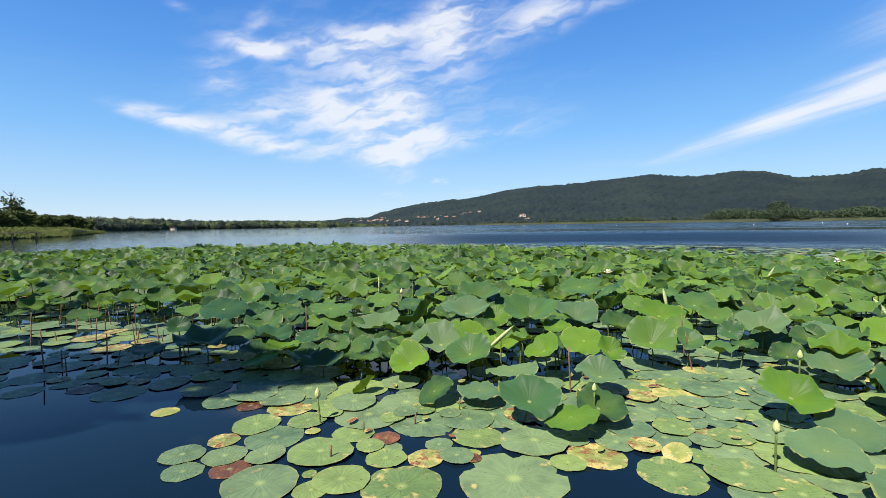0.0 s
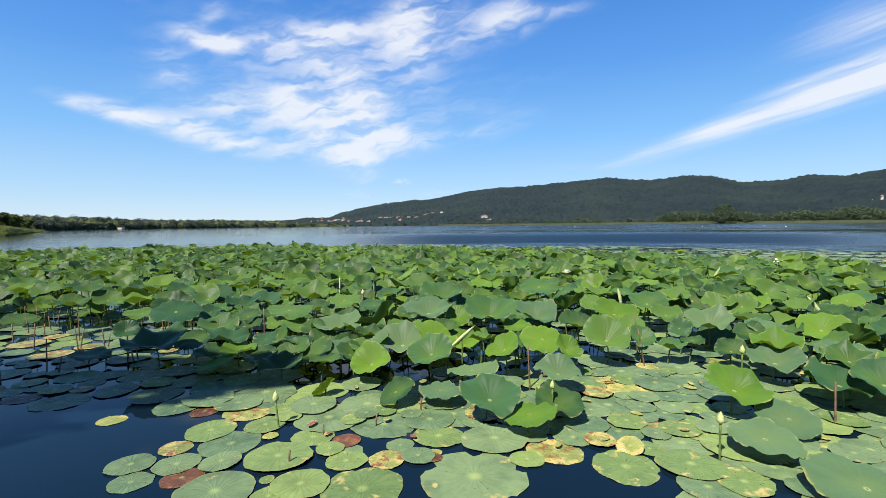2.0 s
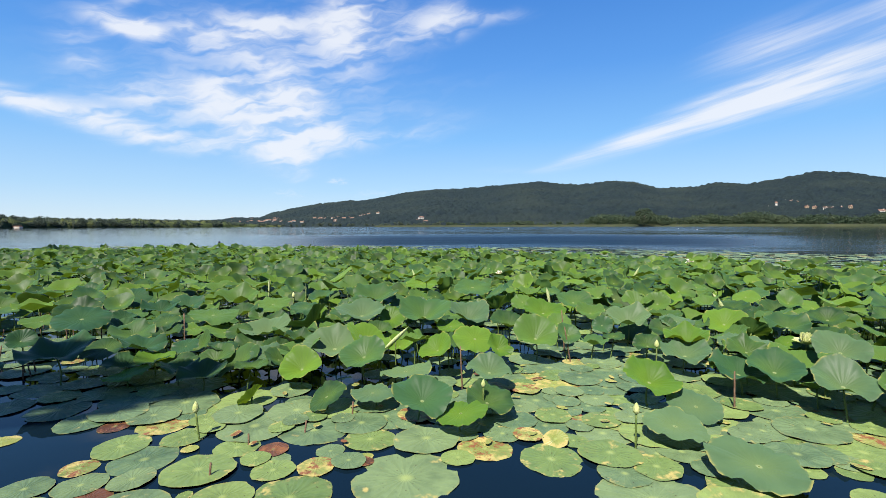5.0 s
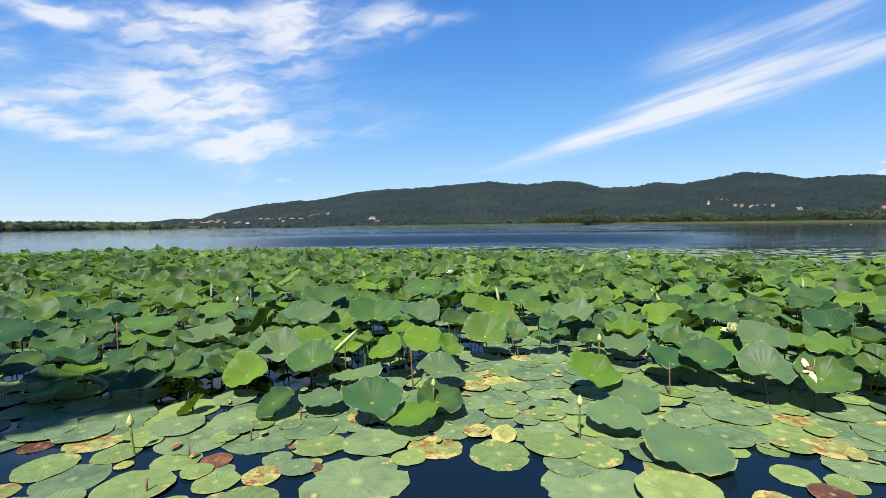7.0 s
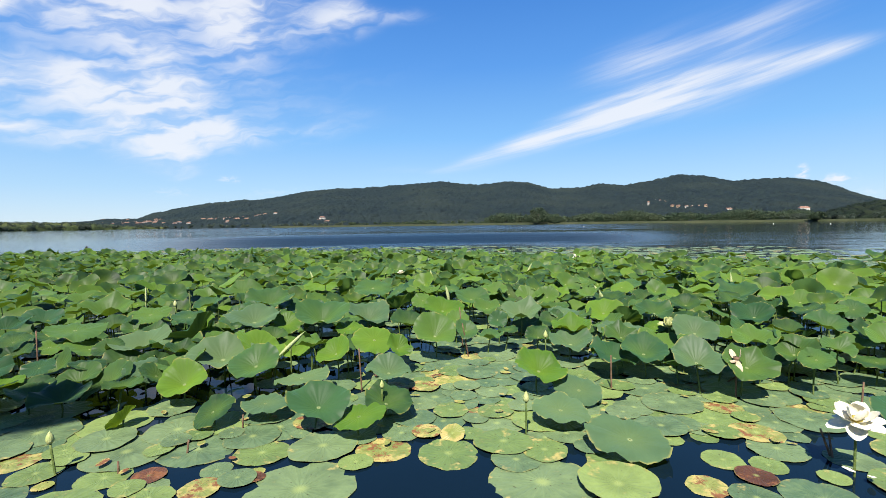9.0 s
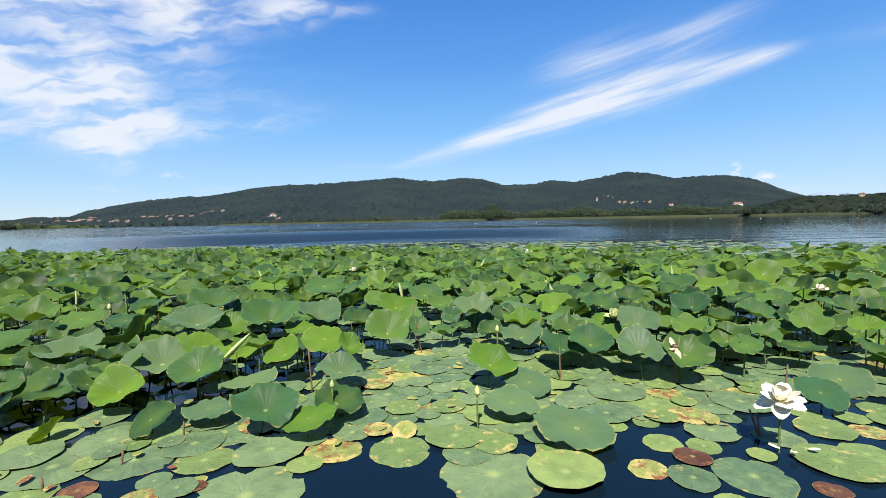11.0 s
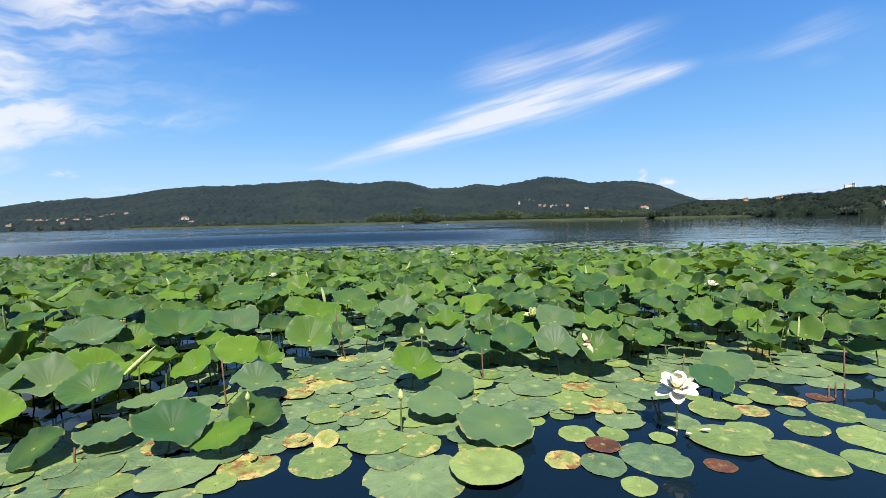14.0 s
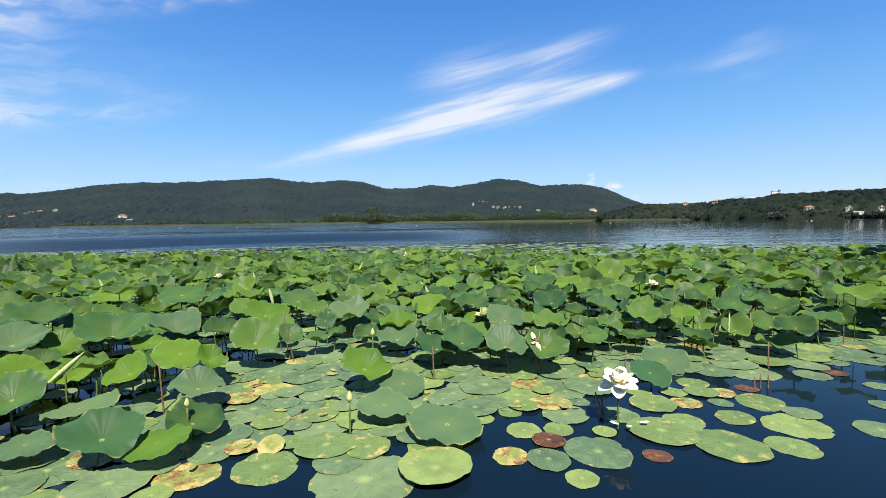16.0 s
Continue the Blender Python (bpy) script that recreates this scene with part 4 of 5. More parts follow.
pad(4.10, 2.03, 0.196, "green")
pad(2.91, 2.05, 0.206, "lime")
pad(2.64, 2.08, 0.132, "green")
pad(3.30, 2.09, 0.166, "green")
pad(2.50, 2.09, 0.154, "green")
pad(3.67, 2.12, 0.188, "green")
pad(1.46, 2.13, 0.131, "green")
pad(1.66, 2.15, 0.135, "spotted")
pad(3.15, 2.15, 0.132, "blotched")
pad(2.01, 2.18, 0.101, "green")
pad(-0.65, 2.26, 0.086, "lime")
pad(1.91, 2.27, 0.130, "green")
pad(-0.21, 2.28, 0.207, "spotted")
pad(1.77, 2.29, 0.125, "green")
pad(-0.92, 2.32, 0.192, "green")
pad(1.50, 2.33, 0.169, "spotted")
pad(2.88, 2.33, 0.207, "green")
pad(0.35, 2.34, 0.270, "green")
pad(-0.52, 2.35, 0.140, "lime")
pad(1.16, 2.36, 0.183, "spotted")
pad(3.54, 2.37, 0.220, "lime")
pad(-0.70, 2.41, 0.040, "lime")
pad(-1.38, 2.45, 0.106, "green")
pad(-1.14, 2.47, 0.103, "dead")
pad(0.66, 2.48, 0.095, "lime")
pad(1.85, 2.49, 0.163, "lime")
pad(2.47, 2.49, 0.115, "lime")
pad(1.38, 2.53, 0.089, "spotted")
pad(3.27, 2.53, 0.194, "blotched")
pad(0.15, 2.55, 0.054, "dead")
pad(-0.10, 2.55, 0.100, "blotched")
pad(0.84, 2.56, 0.156, "blotched")
pad(-0.32, 2.56, 0.111, "lime")
pad(0.07, 2.57, 0.093, "green")
pad(1.61, 2.59, 0.163, "green")
pad(-1.00, 2.61, 0.112, "green")
pad(0.16, 2.61, 0.044, "gold")
pad(-1.23, 2.61, 0.114, "green")
pad(-0.70, 2.63, 0.183, "lime")
pad(-1.48, 2.63, 0.121, "green")
pad(2.96, 2.64, 0.212, "green")
pad(1.81, 2.65, 0.122, "lime")
pad(-0.33, 2.67, 0.096, "green")
pad(-0.43, 2.70, 0.084, "lime")
pad(1.00, 2.71, 0.116, "green")
pad(-0.03, 2.72, 0.082, "green")
pad(2.62, 2.73, 0.159, "lime")
pad(0.53, 2.74, 0.196, "green")
pad(1.31, 2.77, 0.161, "green")
pad(-0.35, 2.80, 0.088, "dead")
pad(0.20, 2.81, 0.153, "spotted")
pad(-1.33, 2.81, 0.094, "blotched")
pad(1.53, 2.84, 0.100, "blotched")
pad(-1.03, 2.84, 0.180, "green")
pad(-0.56, 2.88, 0.129, "lime")
pad(1.83, 2.89, 0.098, "lime")
pad(1.15, 2.89, 0.148, "green")
pad(-0.82, 2.91, 0.048, "gold")
pad(3.94, 2.92, 0.175, "green")
pad(0.93, 2.92, 0.160, "green")
pad(3.49, 2.94, 0.196, "green")
pad(2.86, 2.95, 0.196, "green")
pad(1.74, 3.00, 0.128, "green")
pad(-1.22, 3.03, 0.158, "lime")
pad(-0.14, 3.03, 0.211, "green")
pad(0.16, 3.05, 0.166, "green")
pad(2.03, 3.08, 0.127, "lime")
pad(-0.90, 3.08, 0.130, "lime")
pad(0.32, 3.14, 0.208, "green")
pad(-0.51, 3.16, 0.237, "green")
pad(1.43, 3.19, 0.205, "green")
pad(-1.95, 3.26, 0.086, "gold")
pad(2.06, 3.31, 0.173, "green")
pad(-1.09, 3.31, 0.163, "blotched")
pad(-0.84, 3.32, 0.108, "lime")
pad(1.01, 3.34, 0.197, "green")
pad(0.02, 3.35, 0.182, "lime")
pad(-0.27, 3.36, 0.203, "green")
pad(-1.39, 3.36, 0.095, "dead")
pad(0.26, 3.37, 0.180, "green")
pad(1.90, 3.39, 0.136, "blotched")
pad(1.69, 3.45, 0.152, "gold")
pad(2.20, 3.49, 0.218, "green")
pad(-0.80, 3.54, 0.126, "lime")
pad(1.98, 3.56, 0.191, "green")
pad(-2.54, 3.65, 0.185, "green")
pad(-0.65, 3.66, 0.219, "lime")
pad(-1.07, 3.68, 0.236, "green")
pad(-1.27, 3.69, 0.149, "green")
pad(1.61, 3.70, 0.186, "blotched")
pad(-3.34, 3.70, 0.138, "green")
pad(-1.90, 3.74, 0.194, "green")
pad(1.33, 3.74, 0.216, "green")
pad(2.45, 3.75, 0.231, "green")
pad(-2.88, 3.75, 0.129, "dead")
pad(-2.27, 3.86, 0.164, "green")
pad(1.86, 3.90, 0.237, "green")
pad(2.41, 3.95, 0.187, "green")
pad(-1.74, 4.05, 0.182, "green")
pad(-3.56, 4.05, 0.181, "green")
pad(-1.12, 4.10, 0.241, "lime")
pad(-2.28, 4.24, 0.183, "green")
pad(2.49, 4.25, 0.250, "green")
pad(-2.81, 4.26, 0.176, "green")
pad(-3.52, 4.38, 0.191, "green")
pad(-4.25, 4.59, 0.190, "green")

# raised leaves: middle of the blade and its height, radius, tilt, and the way its face is turned
raised(2.09, 1.94, 0.08, 0.223, 10, 178, "grey")
raised(0.76, 2.81, 0.12, 0.161, 13, -96, "lime")
raised(0.55, 2.97, 0.20, 0.193, 20, 173, "deep")
raised(1.97, 2.40, 0.10, 0.194, 7, 157, "grey")
raised(0.99, 2.95, 0.15, 0.167, 20, 151)
raised(0.25, 3.32, 0.11, 0.157, 2, 167, "grey")
raised(-0.07, 3.34, 0.10, 0.138, 29, -122)
raised(2.31, 2.63, 0.10, 0.165, 22, -158, "grey")
raised(2.16, 2.88, 0.24, 0.192, 21, 177, "lime")
raised(-0.61, 3.55, 0.08, 0.100, 54, -61, "lime")
raised(1.15, 3.42, 0.20, 0.175, 14, 166, "grey")
raised(0.53, 3.67, 0.14, 0.198, 7, -60, "grey")
raised(-0.29, 3.86, 0.20, 0.168, 32, -158, "lime")
raised(0.80, 3.86, 0.28, 0.156, 35, -112, "lime")
raised(3.19, 2.37, 0.30, 0.185, 23, -146, "grey")
raised(3.74, 1.42, 0.12, 0.163, 24, -164, "deep")
raised(1.36, 3.78, 0.27, 0.118, 41, 156, "lime")
raised(3.44, 2.15, 0.28, 0.182, 29, -157)
raised(0.22, 4.07, 0.18, 0.123, 16, -179)
raised(1.18, 3.94, 0.30, 0.178, 29, -177, "lime")
raised(2.96, 2.94, 0.22, 0.209, 16, 163, "deep")
raised(-0.02, 4.19, 0.28, 0.254, 16, 177, "grey")
raised(3.14, 2.82, 0.26, 0.197, 16, -144)
raised(-0.54, 4.21, 0.20, 0.175, 18, 157, "grey")
raised(0.28, 4.26, 0.30, 0.200, 25, 127, "lime")
raised(-0.82, 4.20, 0.17, 0.192, 30, -123)
raised(0.56, 4.24, 0.22, 0.124, 20, 168, "lime")
raised(3.92, 1.98, 0.28, 0.118, 23, -118)
raised(1.81, 4.06, 0.30, 0.204, 33, -168)
raised(-1.04, 4.33, 0.18, 0.162, 21, -137)
raised(-1.63, 4.14, 0.12, 0.164, 10, -106, "lime")
raised(4.25, 1.51, 0.09, 0.192, 22, -133, "grey")
raised(3.98, 2.17, 0.32, 0.159, 25, -104)
raised(2.93, 3.49, 0.22, 0.208, 12, -136, "grey")
raised(2.14, 4.07, 0.27, 0.115, 41, -174)
raised(1.09, 4.49, 0.30, 0.143, 13, -167, "lime")
raised(3.95, 2.43, 0.36, 0.182, 10, -123)
raised(-1.51, 4.40, 0.18, 0.160, 3, 130, "lime")
raised(3.74, 2.82, 0.36, 0.183, 25, -137, "grey")
raised(3.35, 3.28, 0.30, 0.210, 9, -161, "grey")
raised(2.39, 4.05, 0.20, 0.139, 1, -35)
raised(-1.74, 4.40, 0.15, 0.177, 5, 142, "deep")
raised(2.81, 3.82, 0.20, 0.138, 22, -168)
raised(-1.32, 4.56, 0.22, 0.119, 22, -161, "deep")
raised(0.86, 4.67, 0.46, 0.251, 20, -171)
raised(1.70, 4.47, 0.34, 0.184, 15, 169)
raised(4.34, 2.04, 0.32, 0.119, 20, -146)
raised(2.60, 4.05, 0.22, 0.104, 7, -142)
raised(3.12, 3.69, 0.30, 0.194, 8, -133, "lime")
raised(-2.20, 4.31, 0.31, 0.270, 9, -158, "deep")
raised(-0.68, 4.86, 0.30, 0.242, 10, -155, "grey")
raised(4.56, 1.90, 0.20, 0.160, 3, -107)
raised(-1.69, 4.65, 0.25, 0.203, 9, 98, "deep")
raised(0.55, 4.93, 0.34, 0.144, 34, 175, "lime")
raised(0.25, 4.97, 0.42, 0.257, 12, 180, "grey")
raised(3.78, 3.29, 0.28, 0.098, 24, -129, "lime")
raised(-0.31, 5.00, 0.33, 0.243, 42, -61, "deep")
raised(2.24, 4.49, 0.30, 0.129, 25, -169)
raised(2.63, 4.31, 0.28, 0.101, 53, -148, "deep")
raised(4.86, 1.40, 0.14, 0.128, 30, 86)
raised(1.38, 4.87, 0.38, 0.244, 16, 171, "grey")
raised(4.87, 1.48, 0.22, 0.155, 14, -172)
raised(-0.21, 5.18, 0.33, 0.133, 42, -121, "lime")
raised(3.28, 4.05, 0.34, 0.157, 13, -162, "grey")
raised(2.94, 4.33, 0.36, 0.216, 17, -144, "grey")
raised(4.89, 1.96, 0.35, 0.175, 20, -142)
raised(2.67, 4.61, 0.38, 0.153, 20, -149)
raised(-1.42, 5.15, 0.26, 0.166, 9, 156)
raised(4.03, 3.52, 0.40, 0.192, 15, -134)
raised(5.09, 1.65, 0.36, 0.125, 20, -107, "lime")
raised(2.26, 4.90, 0.36, 0.223, 20, -171, "lime")
raised(-0.35, 5.42, 0.38, 0.190, 9, 171)
raised(5.35, 0.92, 0.16, 0.183, 4, -85)
raised(3.75, 3.94, 0.34, 0.198, 30, -145, "lime")
raised(5.39, 0.80, 0.32, 0.161, 22, -96)
raised(-1.28, 5.33, 0.36, 0.244, 8, 158)
raised(-2.95, 4.63, 0.10, 0.180, 4, 119, "deep")
raised(4.94, 2.41, 0.38, 0.176, 18, -162)
raised(4.74, 2.95, 0.40, 0.190, 22, -123, "deep")
raised(-2.38, 5.09, 0.41, 0.252, 17, 161, "deep")
raised(1.83, 5.32, 0.38, 0.183, 30, -7)
raised(-1.04, 5.54, 0.36, 0.184, 14, -138)
raised(-1.82, 5.35, 0.30, 0.216, 9, 152)
raised(2.15, 5.26, 0.38, 0.140, 31, -158)
raised(4.27, 3.78, 0.34, 0.191, 17, -128)
raised(-2.85, 5.03, 0.25, 0.113, 45, 149, "deep")
raised(4.58, 3.59, 0.42, 0.158, 22, -130)
raised(-0.74, 5.77, 0.38, 0.216, 15, -160)
raised(0.45, 5.82, 0.48, 0.280, 11, -179)
raised(2.78, 5.19, 0.40, 0.209, 22, -170)
raised(-2.18, 5.51, 0.35, 0.121, 14, 152, "deep")
raised(5.88, 1.42, 0.38, 0.166, 24, -109)
raised(3.52, 5.02, 0.40, 0.179, 17, -143)
raised(5.80, 1.98, 0.40, 0.177, 24, -141)
raised(-1.95, 5.82, 0.40, 0.199, 8, 151, "deep")
raised(1.73, 5.96, 0.48, 0.255, 16, -164)
raised(-1.19, 6.11, 0.46, 0.251, 12, 163)
raised(-1.73, 6.04, 0.40, 0.199, 13, 158, "deep")
raised(6.19, 1.11, 0.38, 0.200, 14, -97)
raised(-2.97, 5.57, 0.32, 0.174, 11, 143)
raised(3.92, 5.03, 0.40, 0.181, 16, -139, "lime")
raised(4.41, 4.60, 0.36, 0.236, 9, -151)
raised(3.27, 5.47, 0.42, 0.193, 16, -147)
raised(6.21, 1.83, 0.42, 0.135, 36, -106, "lime")
raised(4.88, 4.41, 0.36, 0.164, 20, -129)
raised(5.81, 3.13, 0.42, 0.187, 22, -119)
raised(0.16, 6.71, 0.47, 0.280, 10, 177)
raised(6.04, 2.97, 0.42, 0.145, 32, -117)
raised(6.58, 1.51, 0.42, 0.138, 15, -100)
raised(-2.84, 6.25, 0.42, 0.181, 18, 150, "deep")
raised(2.54, 6.38, 0.43, 0.232, 15, -158)
raised(-2.45, 6.42, 0.42, 0.194, 31, 157, "deep")
raised(-0.23, 6.91, 0.43, 0.179, 18, 175)
raised(6.40, 2.73, 0.42, 0.206, 28, -113, "lime")
raised(5.82, 3.85, 0.44, 0.249, 17, -125)
raised(1.21, 6.89, 0.44, 0.235, 14, -171, "lime")
raised(4.73, 5.46, 0.42, 0.216, 15, -135)
raised(3.15, 6.51, 0.44, 0.250, 15, -153)
raised(-1.66, 7.19, 0.43, 0.235, 12, 161)
raised(5.32, 5.14, 0.40, 0.178, 16, -130)
raised(-4.19, 6.25, 0.38, 0.198, 10, 135)
raised(-3.87, 6.46, 0.38, 0.181, 26, 145)
raised(4.13, 6.32, 0.44, 0.205, 17, -145)
raised(5.74, 4.92, 0.40, 0.180, 18, -127)
raised(7.47, 1.93, 0.44, 0.153, 20, -103)
raised(7.66, 1.22, 0.42, 0.146, 27, -97)
raised(-1.00, 8.14, 0.42, 0.242, 17, 170, "lime")
raised(8.07, 1.63, 0.44, 0.218, 20, -99)
raised(-3.44, 7.54, 0.42, 0.174, 16, 175)
raised(-3.93, 7.37, 0.42, 0.176, 17, 146)
raised(-5.14, 7.30, 0.42, 0.166, 15, 137)
raised(-4.68, 7.65, 0.42, 0.185, 19, 143)
raised(-5.07, 7.68, 0.40, 0.160, 20, 155)


# ---- the rest of the bed, scattered ----
# a young leaf with a turned-up rim
ob = new("floating_dish", DISH)
ob.matrix_basis = pose(1.755, 1.685, 0.03, 1, -1, 40) @ Matrix.Diagonal((0.186, 0.186, 0.186, 1))
tagged(ob, "fresh yellow-green lotus leaf with a turned-up rim", "lotus leaf", "floating lotus leaves")
taken.append((1.713, 1.70, 0.2))
layers.append(9)
AZ = [-50, -43, -38, -32, -28, -23, -15, 0, 20, 35, 48, 57, 66, 77, 84, 92]
PAD_NEAR = [5.4, 5.2, 4.7, 4.5, 4.0, 3.6, 3.2, 2.9, 2.6, 2.6, 2.8, 3.4, 4.0, 4.8, 5.5, 6.0]
RAISED_NEAR = [9.0, 8.6, 8.2, 7.4, 6.6, 5.0, 4.0, 3.8, 3.9, 4.0, 4.1, 4.3, 4.8, 5.6, 6.2, 7.0]
RAISED_FAR = [25, 25, 25, 25, 25, 24, 22.5, 19, 16.2, 14.8, 14.2, 14.2, 15, 16.5, 18, 19]
PAD_FAR = [38, 38, 40, 40, 38, 37, 35, 31, 28, 27, 27, 28, 28.5, 29, 30, 30]


def limits(x, y, near, far):
    a, d = math.degrees(math.atan2(x, y)), math.hypot(x, y)
    wob = 1 + 0.08 * noise.noise(Vector((x * 0.5, y * 0.5, 3.0)))
    return -50 < a < 92 and np.interp(a, AZ, near) < d and d < np.interp(a, AZ, far) * wob


class Grid:
    """Quick test for neighbours."""

    def __init__(self, cell):
        self.cell, self.cells = cell, {}

    def near(self, x, y):
        i, j = int(x // self.cell), int(y // self.cell)
        for a in (i - 1, i, i + 1):
            for b in (j - 1, j, j + 1):
                yield from self.cells.get((a, b), ())

    def put(self, x, y, r):
        self.cells.setdefault((int(x // self.cell), int(y // self.cell)), []).append((x, y, r))


def throw(dist_max):
    a, d = radians(rng.uniform(-50, 92)), dist_max * math.sqrt(rng.random())
    return d * math.sin(a), d * math.cos(a), d


# raised leaves
grid = Grid(0.7)
for row in standing:
    grid.put(*row)
more = []
for k in range(104000):
    x, y, d = throw(29 if k > 14000 else 9)
    if not limits(x, y, RAISED_NEAR, RAISED_FAR):
        continue
    thin = noise.noise(Vector((x * 0.25, y * 0.25, 9.0)))
    if thin < -0.4 and d < 6:
        continue
    left = math.degrees(math.atan2(x, y)) < -22 and d < 9.5
    if left and rng.random() < 0.75:
        continue
    r = rng.uniform(0.12, 0.215)
    if all(math.hypot(x - a, y - b) > (0.64 if d < 6 else 0.61) * (r + q) for a, b, q in grid.near(x, y)):
        grid.put(x, y, r)
        more.append((x, y, r, d))
more.sort(key=lambda m: m[3])
def lean_of(x, y):
    """Most faces turn a little towards the sun and the path."""
    return abs(rng.gauss(18, 18)), math.degrees(math.atan2(-x, -y)) + rng.gauss(0, 60)


for x, y, r, d in more[:170]:
    raised(x, y, rng.uniform(0.14, 0.34) if d < 6 else rng.uniform(0.26, 0.46), r, *lean_of(x, y))


def stuff_mesh(name, rows, kind, mat, count):
    """Many leaves in one mesh: x, y, z, radius, matrix."""
    sorts = [blade(kind, rings, segs, 40 + s) for s in range(count) for rings, segs in ((4, 20),)]
    V, F, U, n = [], [], [], 0
    for i, (m, r) in enumerate(rows):
        v, f, u = sorts[i % count]
        M = np.array(m)
        V.append(r * v @ M[:3, :3].T + M[:3, 3])
        F += [tuple(k + n for k in q) for q in f]
        U += u
        n += len(v)
    return mesh_of(name, np.concatenate(V).tolist(), F, mat, U)


rows, V, F, n = [], [], [], 0
for x, y, r, d in more[170:]:
    z = rng.uniform(0.06, 0.50) * (1.0 if d < 9 else 0.85)
    tilt, heading = lean_of(x, y)
    m = pose(x, y, z, 0, 0, -heading) @ pose(0, 0, 0, -tilt) @ pose(0, 0, 0, 0, 0, rng.uniform(0, 360))
    rows.append((m, r))
    if d < 13:
        v, f = tube([(x, y, -0.05), (x + 0.01, y, z * 0.5), (x, y, z)], [0.005] * 3, 4)
        V += v
        F += [tuple(k + n for k in q) for q in f]
        n = len(V)
tagged(new("lotus_bed", stuff_mesh("lotus_bed", rows, "cup", LEAF_FAR, 9)), "wide bed of raised green lotus leaves over the lake", "lotus", kind="stuff")
tagged(new("lotus_bed_stalks", mesh_of("lotus_bed_stalks", V, F, STALK)), "thin stalks of the lotus bed in the water", "lotus stalks", kind="stuff")

# floating leaves
grid = Grid(0.6)
for row in taken:
    grid.put(*row)
flat = []
for k in range(72000):
    x, y, d = throw(40 if k > 14000 else 7)
    if not limits(x, y, PAD_NEAR, PAD_FAR):
        continue
    outside = not limits(x, y, PAD_NEAR, RAISED_FAR)
    beyond = d - np.interp(math.degrees(math.atan2(x, y)), AZ, RAISED_FAR)
    if outside and rng.random() + 0.4 * noise.noise(Vector((x * 0.15, y * 0.35, 4.0))) < 0.32 + 0.045 * beyond:
        continue
    if not outside and d > np.interp(math.degrees(math.atan2(x, y)), AZ, RAISED_NEAR) + (0.0 if x < 0.45 * y else 0.4) and rng.random() < 0.85:
        continue
    if 3.45 < d < 6 and -0.25 * y < x < 0.38 * y and rng.random() < 0.9:
        continue
    if x < -0.42 * y and d < 8 and rng.random() < 0.45:
        continue
    r = rng.uniform(0.05, 0.15) if d < 3.2 else rng.uniform(0.08, 0.2) if d < 7 else rng.uniform(0.12, 0.27)
    tight = 0.85 if x < -0.42 * y and d < 8 else 0.54 if 3.1 < d < 4.8 else 0.68 if d < 4.2 else 0.58
    if all(math.hypot(x - a, y - b) > tight * (r + q) for a, b, q in grid.near(x, y)):
        grid.put(x, y, r)
        flat.append((x, y, r, d))
flat.sort(key=lambda m: m[3])
for x, y, r, d in flat[:230]:
    pad(x, y, r, rng.choice(("green",) * 8 + ("lime", "lime", "spotted", "spotted", "blotched")))
for k in range(54):
    a, q = radians(rng.uniform(-12, 62)), rng.uniform(2.7, 4.6)
    scrap = pad(q * math.sin(a), q * math.cos(a), rng.uniform(0.02, 0.05), rng.choice(("dead", "blotched", "blotched", "blotched", "gold", "gold")), rng.uniform(0.02, 0.034))
    scrap.name = "leaf_scrap"
    scrap.scale.y *= rng.uniform(0.35, 0.8)
    tagged(scrap, "small decayed yellow-brown scrap of lotus leaf", "leaf scrap", "leaf scraps")
rows = {"green": [], "lime": [], "blotched": []}
for x, y, r, d in flat[230:]:
    rows[rng.choice(("green",) * 6 + ("lime", "lime", "blotched"))].append((pose(x, y, rng.uniform(0.004, 0.018), rng.gauss(0, 1), rng.gauss(0, 1), rng.uniform(0, 360)), r))
for state, some in rows.items():
    tagged(new("floating_pads", stuff_mesh("floating_pads", some, "pad", STATES[state], 5)), SAY[state].replace("leaf", "leaves"), "lotus leaves", kind="stuff")


# ---- flowers, buds, stalks ----
def petal_mesh(name, length, width, cup, mat):
    V, F = [], []
    for i in range(8):
        t = i / 7
        w = width * math.sin(math.pi * (0.08 + 0.84 * t)) ** 0.8 * (1 - 0.15 * t)
        for j in range(5):
            s = (j - 2) / 2
            V.append((s * w, length * t * math.cos(cup * t), length * t * math.sin(cup * t) * 0.9 + 0.35 * w * s * s - 0.04 * length * t ** 4))
    for i in range(7):
        for j in range(4):
            q = i * 5 + j
            F.append((q, q + 1, q + 6, q + 5))
    return mesh_of(name, V, F, mat)


def stalk_on(top, height, mat=STALK, radius=0.006, lean=(0, 0)):
    v, f = tube([(lean[0] * t, lean[1] * t, -0.1 + (height + 0.1) * t) for t in (0, .3, .6, .85, 1)], [radius] * 5, 7)
    child("stalk", mesh_of("stalk", v, f, mat), top)


